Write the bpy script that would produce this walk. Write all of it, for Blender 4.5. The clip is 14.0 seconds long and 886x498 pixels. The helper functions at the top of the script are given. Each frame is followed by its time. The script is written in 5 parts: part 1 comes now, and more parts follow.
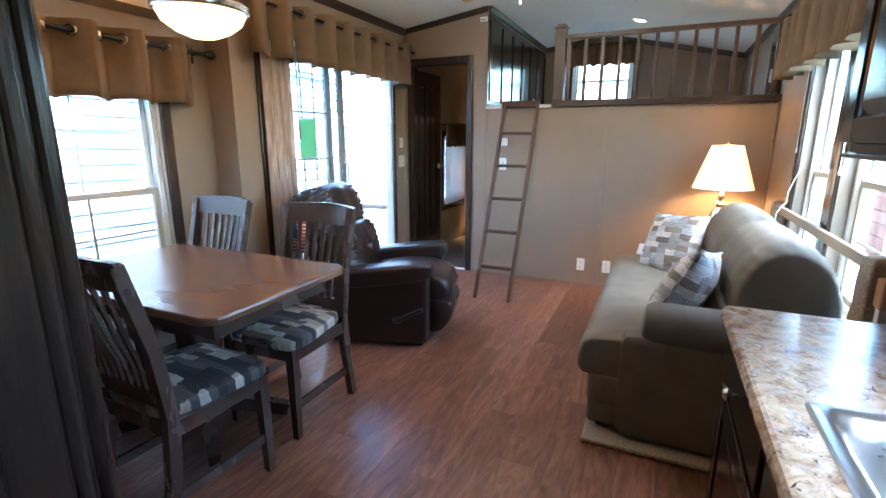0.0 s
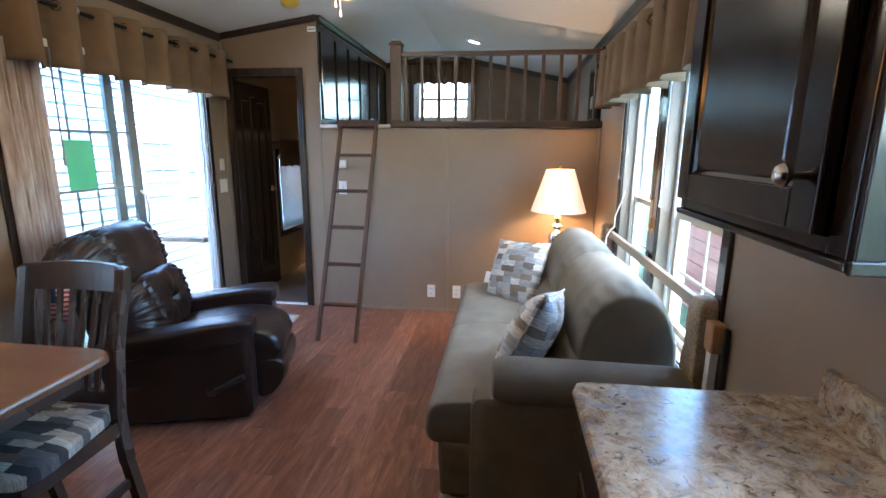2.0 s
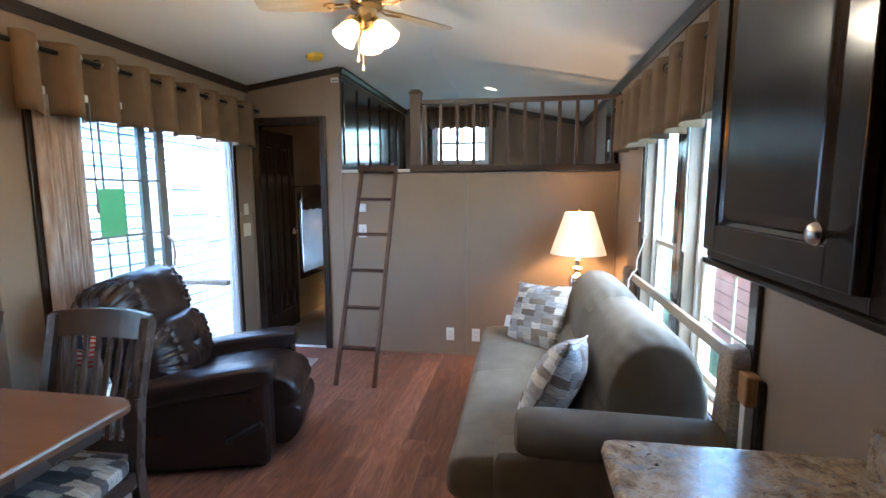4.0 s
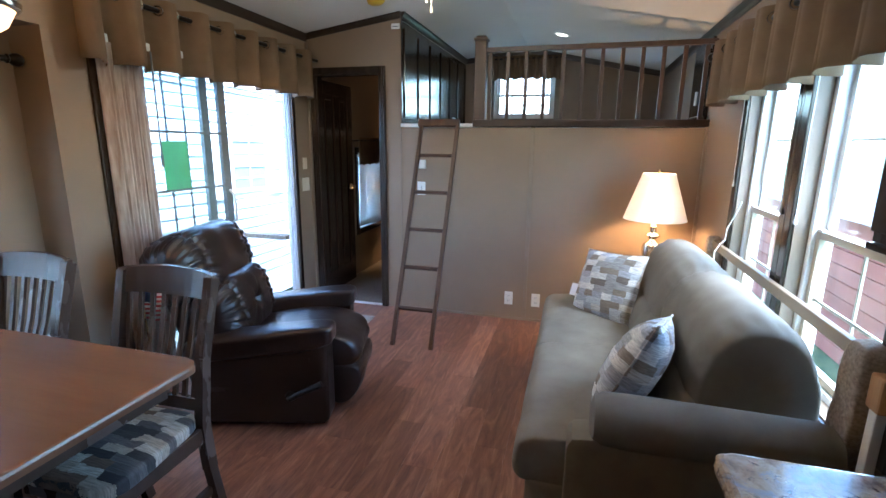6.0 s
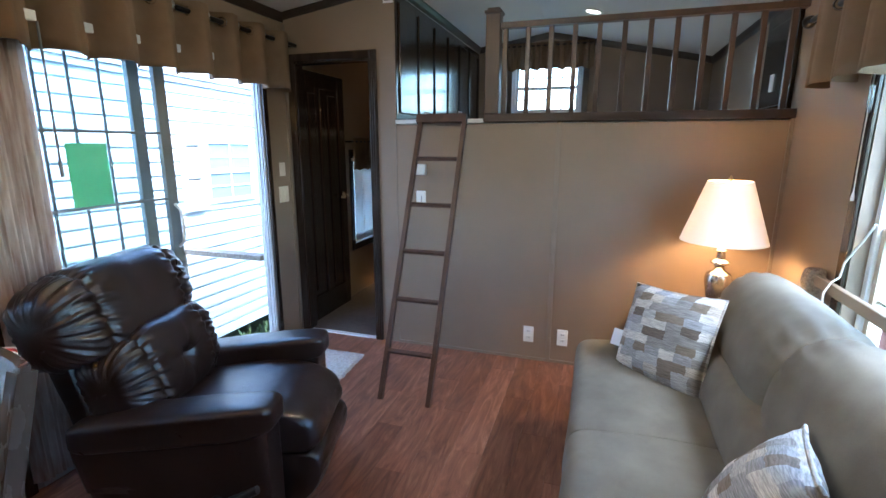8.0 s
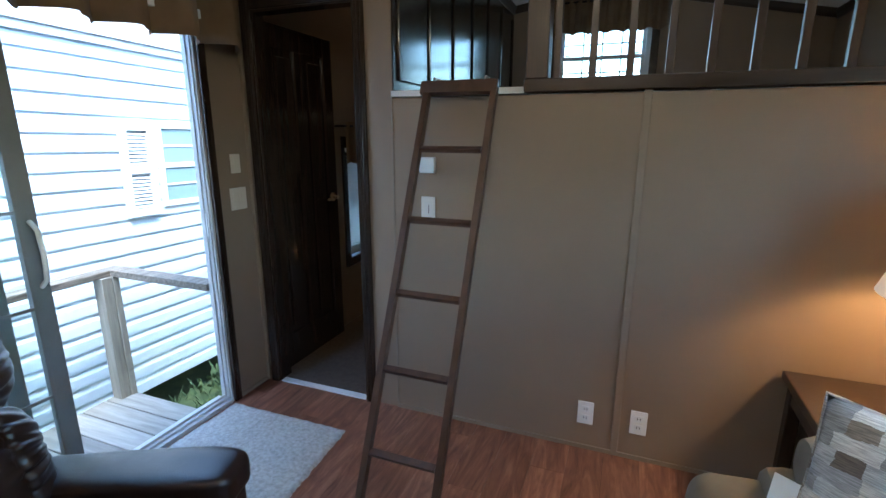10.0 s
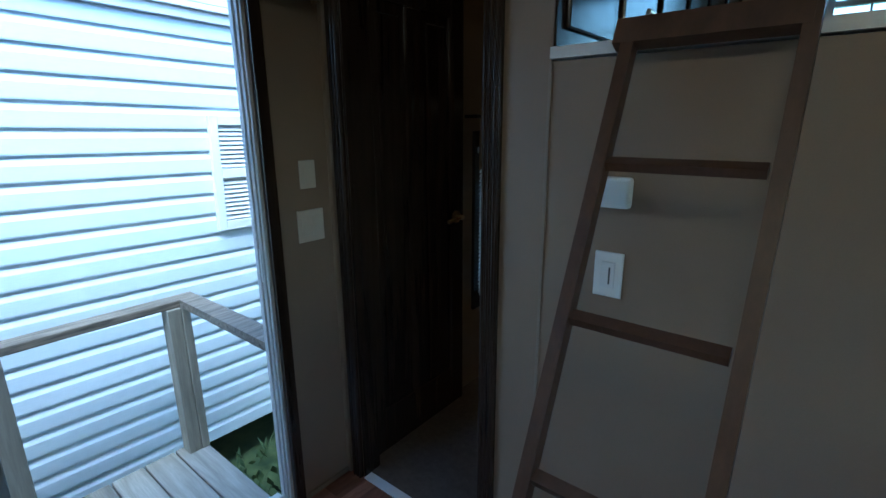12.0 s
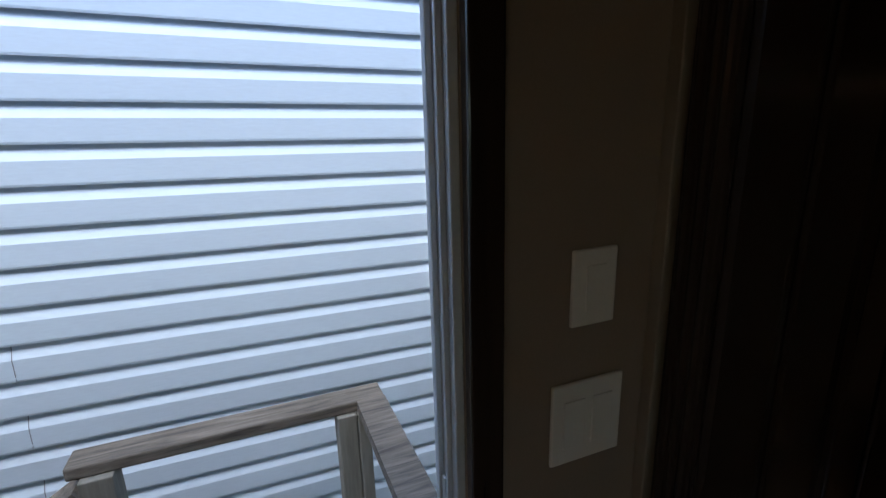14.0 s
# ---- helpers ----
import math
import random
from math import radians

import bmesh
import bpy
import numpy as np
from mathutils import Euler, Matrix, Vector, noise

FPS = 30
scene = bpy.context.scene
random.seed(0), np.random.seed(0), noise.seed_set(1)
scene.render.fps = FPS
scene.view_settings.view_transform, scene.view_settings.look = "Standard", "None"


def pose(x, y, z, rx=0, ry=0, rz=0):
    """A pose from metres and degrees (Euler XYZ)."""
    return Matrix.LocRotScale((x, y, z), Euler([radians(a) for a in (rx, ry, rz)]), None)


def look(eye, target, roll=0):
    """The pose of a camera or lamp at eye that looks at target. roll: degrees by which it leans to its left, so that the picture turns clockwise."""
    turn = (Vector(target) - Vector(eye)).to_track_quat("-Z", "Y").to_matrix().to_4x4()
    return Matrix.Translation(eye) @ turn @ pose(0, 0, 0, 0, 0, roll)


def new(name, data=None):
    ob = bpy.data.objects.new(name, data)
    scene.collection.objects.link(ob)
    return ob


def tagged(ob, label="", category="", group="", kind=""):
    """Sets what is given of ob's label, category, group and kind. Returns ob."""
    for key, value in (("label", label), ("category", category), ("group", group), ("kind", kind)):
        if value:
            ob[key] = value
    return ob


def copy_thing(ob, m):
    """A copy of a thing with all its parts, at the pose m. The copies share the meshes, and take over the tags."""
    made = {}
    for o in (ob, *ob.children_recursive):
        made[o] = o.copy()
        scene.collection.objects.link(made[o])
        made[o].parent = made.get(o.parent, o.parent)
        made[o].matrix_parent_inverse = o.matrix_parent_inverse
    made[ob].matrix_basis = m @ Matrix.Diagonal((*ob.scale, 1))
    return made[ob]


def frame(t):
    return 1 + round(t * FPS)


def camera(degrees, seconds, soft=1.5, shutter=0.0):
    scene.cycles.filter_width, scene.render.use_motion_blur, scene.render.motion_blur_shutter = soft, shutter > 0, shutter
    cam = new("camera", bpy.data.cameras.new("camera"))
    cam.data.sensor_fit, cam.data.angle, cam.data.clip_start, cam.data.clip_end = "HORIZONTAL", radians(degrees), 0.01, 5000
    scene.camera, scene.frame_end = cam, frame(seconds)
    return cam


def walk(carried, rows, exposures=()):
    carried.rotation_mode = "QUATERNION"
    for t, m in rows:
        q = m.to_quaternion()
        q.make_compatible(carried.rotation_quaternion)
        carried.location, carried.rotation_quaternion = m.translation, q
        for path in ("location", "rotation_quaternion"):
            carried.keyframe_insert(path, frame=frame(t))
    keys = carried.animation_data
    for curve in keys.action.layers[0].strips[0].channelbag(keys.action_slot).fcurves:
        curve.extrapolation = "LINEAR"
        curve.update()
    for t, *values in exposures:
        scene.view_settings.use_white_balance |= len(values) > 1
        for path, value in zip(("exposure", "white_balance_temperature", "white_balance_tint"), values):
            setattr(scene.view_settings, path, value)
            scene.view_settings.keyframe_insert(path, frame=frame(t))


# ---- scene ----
cam = camera(85.8, 14.0)
PATH = [
    (0, (0.687, 0.084, 1.336), (-0.115, 1.86, 0.882), 0.1),
    (0.5, (0.632, 0.157, 1.35), (0.161, 2.047, 0.895), 0.2),
    (1, (0.621, 0.244, 1.332), (0.327, 2.169, 0.877), 0.4),
    (1.5, (0.679, 0.404, 1.369), (0.446, 2.336, 0.906), 0.4),
    (2, (0.697, 0.487, 1.44), (0.454, 2.428, 1.026), 0.4),
    (2.5, (0.678, 0.492, 1.461), (0.422, 2.46, 1.208), 0.3),
    (5, (0.689, 0.495, 1.472), (0.282, 2.435, 1.205), 0.4),
    (5.5, (0.644, 0.548, 1.468), (0.179, 2.459, 1.104), 0.6),
    (6, (0.573, 0.642, 1.482), (0.055, 2.523, 1.045), 0.6),
    (6.5, (0.49, 0.731, 1.476), (-0.042, 2.606, 1.027), 0.7),
    (7, (0.492, 0.927, 1.459), (-0.063, 2.79, 0.991), 0.5),
    (7.5, (0.492, 1.167, 1.473), (-0.082, 3.034, 1.042), 0.3),
    (10, (0.176, 2.474, 1.443), (-0.524, 4.287, 0.971), 0.1),
    (10.5, (0.131, 2.747, 1.44), (-0.613, 4.536, 0.943), -0.1),
    (11, (0.059, 2.985, 1.467), (-0.918, 4.664, 0.991), -0.2),
    (11.5, (-0.138, 3.184, 1.469), (-1.286, 4.749, 0.985), -0.5),
    (12, (-0.311, 3.423, 1.456), (-1.529, 4.926, 0.948), -0.4),
    (12.5, (-0.48, 3.656, 1.475), (-1.871, 4.998, 0.961), -0.6),
    (13, (-0.747, 3.792, 1.486), (-2.338, 4.895, 0.983), -0.9),
    (13.5, (-1.052, 3.942, 1.483), (-2.694, 4.966, 0.979), -1.2),
    (14, (-1.304, 4.064, 1.483), (-3.1, 4.784, 0.978), -1.6),
]
EXPOSURES = [(0.0, 5.12, 5400, 6), (0.5, 4.8, 5250, 5), (1.5, 4.78, 5250, 5), (2.5, 4.75, 5350, 6), (7.5, 4.6, 5150, 5), (10.0, 3.9, 5300, 1), (11.0, 3.5, 5150, -3), (12.0, 2.88, 4750, -7), (12.5, 2.68, 4800, -6), (13.3, 1.88, 5250, 2), (14.0, 1.72, 5800, 7)]
walk(cam, [(t, look(eye, target, roll)) for t, eye, target, roll in PATH], EXPOSURES)

# ---- daylight: a bright overcast sky ----
world = bpy.data.worlds.new("sky")
scene.world = world
world.use_nodes = True
wn, wl = world.node_tree.nodes, world.node_tree.links
sky = wn.new("ShaderNodeTexSky")
sky.sky_type, sky.sun_disc = "NISHITA", False
sky.sun_elevation, sky.sun_rotation = radians(61.6), radians(123.7)
sky.air_density, sky.dust_density = 1.0, 1.0
wl.new(sky.outputs[0], wn["Background"].inputs[0])
wn["Background"].inputs[1].default_value = 0.15

sun = new("sun", bpy.data.lights.new("sun", "SUN"))
sun.data.energy, sun.data.angle, sun.data.color = 1.0, radians(40), (1.0, 0.98, 0.95)
sun.matrix_world = look((0, 0, 20), (-9.0, 6.0, 0))


def lamp(name, place, watts, colour, radius):
    ob = new(name, bpy.data.lights.new(name, "POINT"))
    ob.data.energy, ob.data.color, ob.data.shadow_soft_size = watts, colour, radius
    ob.location = place
    return ob


WARM = (1.0, 0.55, 0.22)
lamp("table_lamp_bulb", (1.12, 4.22, 1.10), 1.35, WARM, 0.04)
lamp("dining_lamp_bulb", (-1.02, 1.55, 1.80), 1.5, WARM, 0.06)
for ang in (100, 220, 340):
    lamp("fan_bulb", (-0.12 + 0.115 * math.cos(radians(ang)), 3.0 + 0.115 * math.sin(radians(ang)), 2.19), 0.5, (1.0, 0.80, 0.55), 0.03)
lamp("bedside_bulb", (-1.60, 6.62, 0.66), 2.0, WARM, 0.03)
spot = new("recessed_bulb", bpy.data.lights.new("recessed_bulb", "SPOT"))
spot.data.energy, spot.data.color, spot.data.spot_size, spot.data.shadow_soft_size = 0.6, (1.0, 0.85, 0.65), radians(120), 0.04
spot.location = (0.345, 5.8, 2.50)


# ---- materials ----
def shader(name, rough=0.5, metal=0.0):
    m = bpy.data.materials.new(name)
    m.use_nodes = True
    b = m.node_tree.nodes["Principled BSDF"]
    b.inputs["Roughness"].default_value, b.inputs["Metallic"].default_value = rough, metal
    return m, m.node_tree.nodes, m.node_tree.links, b


def coords(n, l, scale=(1, 1, 1), kind="Object"):
    tc, mp = n.new("ShaderNodeTexCoord"), n.new("ShaderNodeMapping")
    mp.inputs["Scale"].default_value = scale
    l.new(tc.outputs[kind], mp.inputs[0])
    return mp.outputs[0]


def noise_node(n, l, vec, scale, detail=4.0, rough=0.55, distort=0.0):
    t = n.new("ShaderNodeTexNoise")
    t.inputs["Scale"].default_value, t.inputs["Detail"].default_value = scale, detail
    t.inputs["Roughness"].default_value, t.inputs["Distortion"].default_value = rough, distort
    l.new(vec, t.inputs["Vector"])
    return t.outputs[0]


def ramp(n, l, fac, stops):
    r = n.new("ShaderNodeValToRGB")
    els = r.color_ramp.elements
    while len(els) < len(stops):
        els.new(0.5)
    for e, (p, c) in zip(els, stops):
        e.position, e.color = p, (*c, 1)
    l.new(fac, r.inputs[0])
    return r.outputs[0]


def mix(n, l, a, b, fac, mode="MIX"):
    x = n.new("ShaderNodeMix")
    x.data_type, x.blend_type = "RGBA", mode
    for sock, v in ((x.inputs[6], a), (x.inputs[7], b), (x.inputs[0], fac)):
        if isinstance(v, (int, float)):
            sock.default_value = v
        elif isinstance(v, tuple):
            sock.default_value = (*v, 1)
        else:
            l.new(v, sock)
    return x.outputs[2]


def bump(n, l, b, height, strength, dist=0.01):
    k = n.new("ShaderNodeBump")
    k.inputs["Strength"].default_value, k.inputs["Distance"].default_value = strength, dist
    l.new(height, k.inputs["Height"])
    l.new(k.outputs[0], b.inputs["Normal"])


def mottled(name, lo, hi, rough=0.6, scale=6.0, fine=120.0, relief=0.15, metal=0.0, spread=0.12, stretch=(1, 1, 1), thin=0.0, wear=0.15):
    """A surface with large soft blotches and fine grain."""
    m, n, l, b = shader(name, rough, metal)
    v = coords(n, l, stretch)
    big, small = noise_node(n, l, v, scale, 5), noise_node(n, l, v, fine, 3)
    c = ramp(n, l, big, [(0.3, lo), (0.7, hi)])
    c = mix(n, l, c, mix(n, l, c, small, 1.0, "MULTIPLY"), spread)
    l.new(c, b.inputs["Base Color"])
    if thin:
        tl, mx = n.new("ShaderNodeBsdfTranslucent"), n.new("ShaderNodeMixShader")
        mx.inputs[0].default_value = thin
        l.new(c, tl.inputs[0]), l.new(b.outputs[0], mx.inputs[1]), l.new(tl.outputs[0], mx.inputs[2]), l.new(mx.outputs[0], n["Material Output"].inputs[0])
    r = ramp(n, l, big, [(0.2, (rough * (1 - wear),) * 3), (0.8, (min(1, rough * (1 + wear)),) * 3)])
    l.new(r, b.inputs["Roughness"])
    bump(n, l, b, small, relief, 0.002)
    return m


def wood(name, lo, hi, rough=0.4, axis=2, scale=18.0, relief=0.2, per_piece=0.0):
    """Long grain along one axis."""
    m, n, l, b = shader(name, rough)
    st = [1.0, 1.0, 1.0]
    st[axis] = 0.07
    v = coords(n, l, tuple(st))
    if per_piece:
        oi = n.new("ShaderNodeObjectInfo")
        sh = n.new("ShaderNodeVectorMath")
        sh.operation = "MULTIPLY_ADD"
        l.new(oi.outputs["Random"], sh.inputs[0])
        sh.inputs[1].default_value = (17, 23, 31)
        l.new(v, sh.inputs[2])
        v = sh.outputs[0]
    g = noise_node(n, l, v, scale, 6, 0.6, 0.6)
    f = noise_node(n, l, v, scale * 7, 3)
    c = ramp(n, l, g, [(0.3, lo), (0.72, hi)])
    c = mix(n, l, c, mix(n, l, c, f, 1.0, "MULTIPLY"), 0.35)
    if per_piece:
        c = mix(n, l, c, ramp(n, l, oi.outputs["Random"], [(0.0, (1 - per_piece,) * 3), (1.0, (1 + per_piece,) * 3)]), 1.0, "MULTIPLY")
    l.new(c, b.inputs["Base Color"])
    l.new(ramp(n, l, g, [(0.2, (rough * 0.8,) * 3), (0.8, (min(1, rough * 1.2),) * 3)]), b.inputs["Roughness"])
    bump(n, l, b, f, relief, 0.002)
    return m


def plain(name, c, rough=0.5, metal=0.0, emit=None, power=0.0, clear=0.0):
    m, n, l, b = shader(name, rough, metal)
    b.inputs["Base Color"].default_value = (*c, 1)
    if emit:
        b.inputs["Emission Color"].default_value = (*emit, 1)
        b.inputs["Emission Strength"].default_value = power
    if clear:
        tr, mx = n.new("ShaderNodeBsdfTransparent"), n.new("ShaderNodeMixShader")
        tr.inputs[0].default_value = (*emit, 1)
        mx.inputs[0].default_value = clear
        l.new(b.outputs[0], mx.inputs[1]), l.new(tr.outputs[0], mx.inputs[2]), l.new(mx.outputs[0], n["Material Output"].inputs[0])
    return m


def glass_mat(name, tint=(0.93, 0.97, 0.96)):
    m, n, l, b = shader(name, 0.02)
    tr, gl, fr, mx = n.new("ShaderNodeBsdfTransparent"), n.new("ShaderNodeBsdfGlossy"), n.new("ShaderNodeLayerWeight"), n.new("ShaderNodeMixShader")
    tr.inputs[0].default_value, gl.inputs["Roughness"].default_value = (*tint, 1), 0.02
    pw, ad = n.new("ShaderNodeMath"), n.new("ShaderNodeMath")
    pw.operation, ad.operation = "POWER", "MULTIPLY_ADD"
    pw.inputs[1].default_value, ad.inputs[1].default_value, ad.inputs[2].default_value = 4.0, 0.6, 0.03
    fr.inputs[0].default_value = 0.5
    l.new(fr.outputs["Facing"], pw.inputs[0]), l.new(pw.outputs[0], ad.inputs[0]), l.new(ad.outputs[0], mx.inputs[0])
    l.new(tr.outputs[0], mx.inputs[1]), l.new(gl.outputs[0], mx.inputs[2])
    l.new(mx.outputs[0], n["Material Output"].inputs[0])
    return m


def patchwork(name, cols, sx, sy, wob=(0.022, 0.014), streak=0.35, rough=0.85, kind="Object"):
    """Woven fabric printed with overlapping brush-edged rectangles."""
    m, n, l, b = shader(name, rough)
    tc, mp = n.new("ShaderNodeTexCoord"), n.new("ShaderNodeMapping")
    l.new(tc.outputs[kind], mp.inputs[0])
    v = mp.outputs[0]
    drift = noise_node(n, l, v, 22, 4, 0.65)
    ad = n.new("ShaderNodeVectorMath")
    ad.operation = "MULTIPLY_ADD"
    l.new(drift, ad.inputs[0])
    ad.inputs[1].default_value = (*wob, 0.0)
    l.new(v, ad.inputs[2])
    br = n.new("ShaderNodeTexBrick")
    br.offset, br.squash, br.squash_frequency, br.offset_frequency = 0.37, 1.7, 3, 3
    br.inputs["Color1"].default_value, br.inputs["Color2"].default_value, br.inputs["Mortar"].default_value = (0, 0, 0, 1), (1, 1, 1, 1), (0.45, 0.45, 0.45, 1)
    br.inputs["Scale"].default_value, br.inputs["Mortar Size"].default_value = 1.0, 0.0
    br.inputs["Brick Width"].default_value, br.inputs["Row Height"].default_value = sx, sy
    l.new(ad.outputs[0], br.inputs["Vector"])
    stripes = n.new("ShaderNodeMapping")
    stripes.inputs["Scale"].default_value = (6, 90, 6)
    l.new(v, stripes.inputs[0])
    fibre = noise_node(n, l, stripes.outputs[0], 4, 4)
    k = len(cols)
    c = ramp(n, l, br.outputs[0], [(i / k, q) for i, q in enumerate(cols)])
    r = c.node
    r.color_ramp.interpolation = "CONSTANT"
    c = mix(n, l, c, ramp(n, l, fibre, [(0.35, (streak,) * 3), (0.65, (1.15,) * 3)]), 0.85, "MULTIPLY")
    l.new(c, b.inputs["Base Color"])
    weave = noise_node(n, l, v, 900, 2)
    bump(n, l, b, weave, 0.3, 0.001)
    return m


def laminate(name):
    """Speckled granite-look counter laminate."""
    m, n, l, b = shader(name, 0.2)
    v = coords(n, l)
    a, c, d = noise_node(n, l, v, 21, 9, 0.74, 0.5), noise_node(n, l, v, 38, 6, 0.74, 1.4), noise_node(n, l, v, 15, 6, 0.7, 1.8)
    col = ramp(n, l, a, [(0.33, (0.11, 0.07, 0.043)), (0.44, (0.29, 0.205, 0.135)), (0.56, (0.45, 0.36, 0.26)), (0.72, (0.55, 0.48, 0.39))])
    col = mix(n, l, col, (0.05, 0.035, 0.03), ramp(n, l, c, [(0.36, (1,) * 3), (0.44, (0,) * 3)]))
    col = mix(n, l, col, (0.25, 0.27, 0.32), ramp(n, l, d, [(0.54, (0,) * 3), (0.64, (0.75,) * 3)]))
    l.new(col, b.inputs["Base Color"])
    bump(n, l, b, c, 0.06, 0.001)
    b.inputs["Coat Weight"].default_value, b.inputs["Coat Roughness"].default_value = 0.35, 0.10
    return m


def leather(name):
    m, n, l, b = shader(name, 0.32)
    v = coords(n, l)
    a, f = noise_node(n, l, v, 5, 4), n.new("ShaderNodeTexVoronoi")
    f.inputs["Scale"].default_value = 260
    l.new(v, f.inputs["Vector"])
    crease = noise_node(n, l, v, 16, 5, 0.6, 1.2)
    l.new(ramp(n, l, a, [(0.3, (0.012, 0.007, 0.006)), (0.7, (0.024, 0.013, 0.010))]), b.inputs["Base Color"])
    l.new(ramp(n, l, crease, [(0.3, (0.27,) * 3), (0.7, (0.40,) * 3)]), b.inputs["Roughness"])
    bump(n, l, b, mix(n, l, f.outputs[0], crease, 0.6), 0.16, 0.006)
    return m


def plank_mat(name):
    """Red-brown printed vinyl planks: tone shifts from plank to plank, grain, light wear."""
    m, n, l, b = shader(name, 0.34)
    oi = n.new("ShaderNodeObjectInfo")
    v = coords(n, l, (1, 0.15, 1))
    sh = n.new("ShaderNodeVectorMath")
    sh.operation = "MULTIPLY_ADD"
    l.new(oi.outputs["Random"], sh.inputs[0])
    sh.inputs[1].default_value = (37, 51, 11)
    l.new(v, sh.inputs[2])
    g, f = noise_node(n, l, sh.outputs[0], 15, 8, 0.66, 2.2), noise_node(n, l, sh.outputs[0], 120, 3)
    c = ramp(n, l, g, [(0.30, (0.115, 0.044, 0.027)), (0.5, (0.230, 0.098, 0.058)), (0.70, (0.37, 0.185, 0.118))])
    c = mix(n, l, c, mix(n, l, c, f, 1.0, "MULTIPLY"), 0.3)
    c = mix(n, l, c, ramp(n, l, oi.outputs["Random"], [(0.0, (0.74, 0.72, 0.70)), (0.5, (1.0, 1.0, 1.0)), (1.0, (1.22, 1.25, 1.28))]), 1.0, "MULTIPLY")
    l.new(c, b.inputs["Base Color"])
    l.new(ramp(n, l, g, [(0.2, (0.28,) * 3), (0.8, (0.44,) * 3)]), b.inputs["Roughness"])
    bump(n, l, b, f, 0.08, 0.001)
    return m


WALL = mottled("taupe_wallboard", (0.225, 0.161, 0.108), (0.255, 0.186, 0.128), 0.55, 2.5, 260, 0.12)
BATTEN = mottled("taupe_batten", (0.22, 0.165, 0.115), (0.26, 0.20, 0.145), 0.5, 8, 200, 0.1)
CEIL = mottled("white_ceiling_board", (0.66, 0.65, 0.63), (0.74, 0.73, 0.71), 0.8, 1.2, 300, 0.15)
DARK = wood("espresso_wood", (0.020, 0.013, 0.010), (0.048, 0.031, 0.023), 0.17, 2, relief=0.04)
DARK_Y = wood("espresso_wood_long", (0.018, 0.011, 0.008), (0.040, 0.024, 0.017), 0.32, 1)
DARK_X = wood("espresso_wood_cross", (0.030, 0.018, 0.013), (0.060, 0.036, 0.026), 0.38, 0)
RAILW = wood("brown_rail_wood", (0.055, 0.034, 0.024), (0.10, 0.064, 0.045), 0.42, 2)
LADDER = wood("ladder_wood", (0.060, 0.029, 0.017), (0.115, 0.060, 0.036), 0.45, 2)
CHAIRW = mottled("chair_wood", (0.046, 0.030, 0.022), (0.074, 0.049, 0.037), 0.27, 7, 140, 0.0, spread=0.2, stretch=(1, 1, 0.3), wear=0.04)
TABLEW = mottled("table_wood", (0.138, 0.065, 0.033), (0.176, 0.085, 0.043), 0.27, 5, 60, 0.0, spread=0.16, stretch=(0.12, 1, 1), wear=0.02)
PLANK = plank_mat("red_brown_plank")
SUBFLOOR = plain("floor_joint", (0.04, 0.018, 0.011), 0.6)
VINYL = mottled("white_vinyl", (0.70, 0.71, 0.71), (0.78, 0.79, 0.79), 0.35, 4, 150, 0.05)
TAN_VINYL = mottled("tan_window_vinyl", (0.42, 0.36, 0.27), (0.50, 0.43, 0.33), 0.4, 4, 150, 0.05)
GLASS = glass_mat("window_glass")
FABRIC = mottled("tan_drape_fabric", (0.225, 0.145, 0.082), (0.285, 0.19, 0.112), 0.9, 7, 700, 0.4, thin=0.42)
SOFA = mottled("grey_green_microfibre", (0.178, 0.158, 0.126), (0.226, 0.204, 0.166), 0.95, 9, 420, 0.5, spread=0.3)
SOFA.node_tree.nodes["Principled BSDF"].inputs["Specular IOR Level"].default_value = 0.15
LEATHER = leather("dark_brown_leather")
# white door frame, its colour lowered to hold the shade against bright daylight
SLIDEV = mottled("backlit_door_vinyl", (0.46, 0.45, 0.44), (0.52, 0.51, 0.50), 0.4, 4, 150, 0.05)
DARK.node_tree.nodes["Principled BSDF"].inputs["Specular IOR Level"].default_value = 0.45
# door panels darker still: backlit shade put into the base colour
PANELV = mottled("backlit_panel_vinyl", (0.19, 0.20, 0.20), (0.24, 0.25, 0.25), 0.35, 4, 150, 0.05)
BLACKP = plain("black_plastic", (0.012, 0.012, 0.012), 0.4)
BLACKM = plain("black_metal", (0.02, 0.018, 0.016), 0.35, 0.8)
CHROME = mottled("brushed_nickel", (0.55, 0.52, 0.47), (0.66, 0.62, 0.57), 0.22, 20, 300, 0.04, 1.0)
STEEL = mottled("stainless_steel", (0.62, 0.63, 0.64), (0.74, 0.75, 0.76), 0.30, 10, 300, 0.04, 1.0)
BRASS = mottled("antique_brass", (0.50, 0.37, 0.20), (0.60, 0.46, 0.27), 0.28, 20, 300, 0.04, 1.0)
WHITEP = plain("white_plastic", (0.72, 0.72, 0.70), 0.35)
LAM = laminate("granite_laminate")
SEATFAB = patchwork("dark_patchwork_seat", [(0.028, 0.026, 0.025), (0.12, 0.112, 0.102), (0.045, 0.042, 0.040), (0.40, 0.34, 0.26), (0.03, 0.028, 0.028), (0.085, 0.080, 0.076), (0.15, 0.10, 0.062), (0.50, 0.45, 0.37)], 0.105, 0.034, (0.06, 0.030), 0.45)
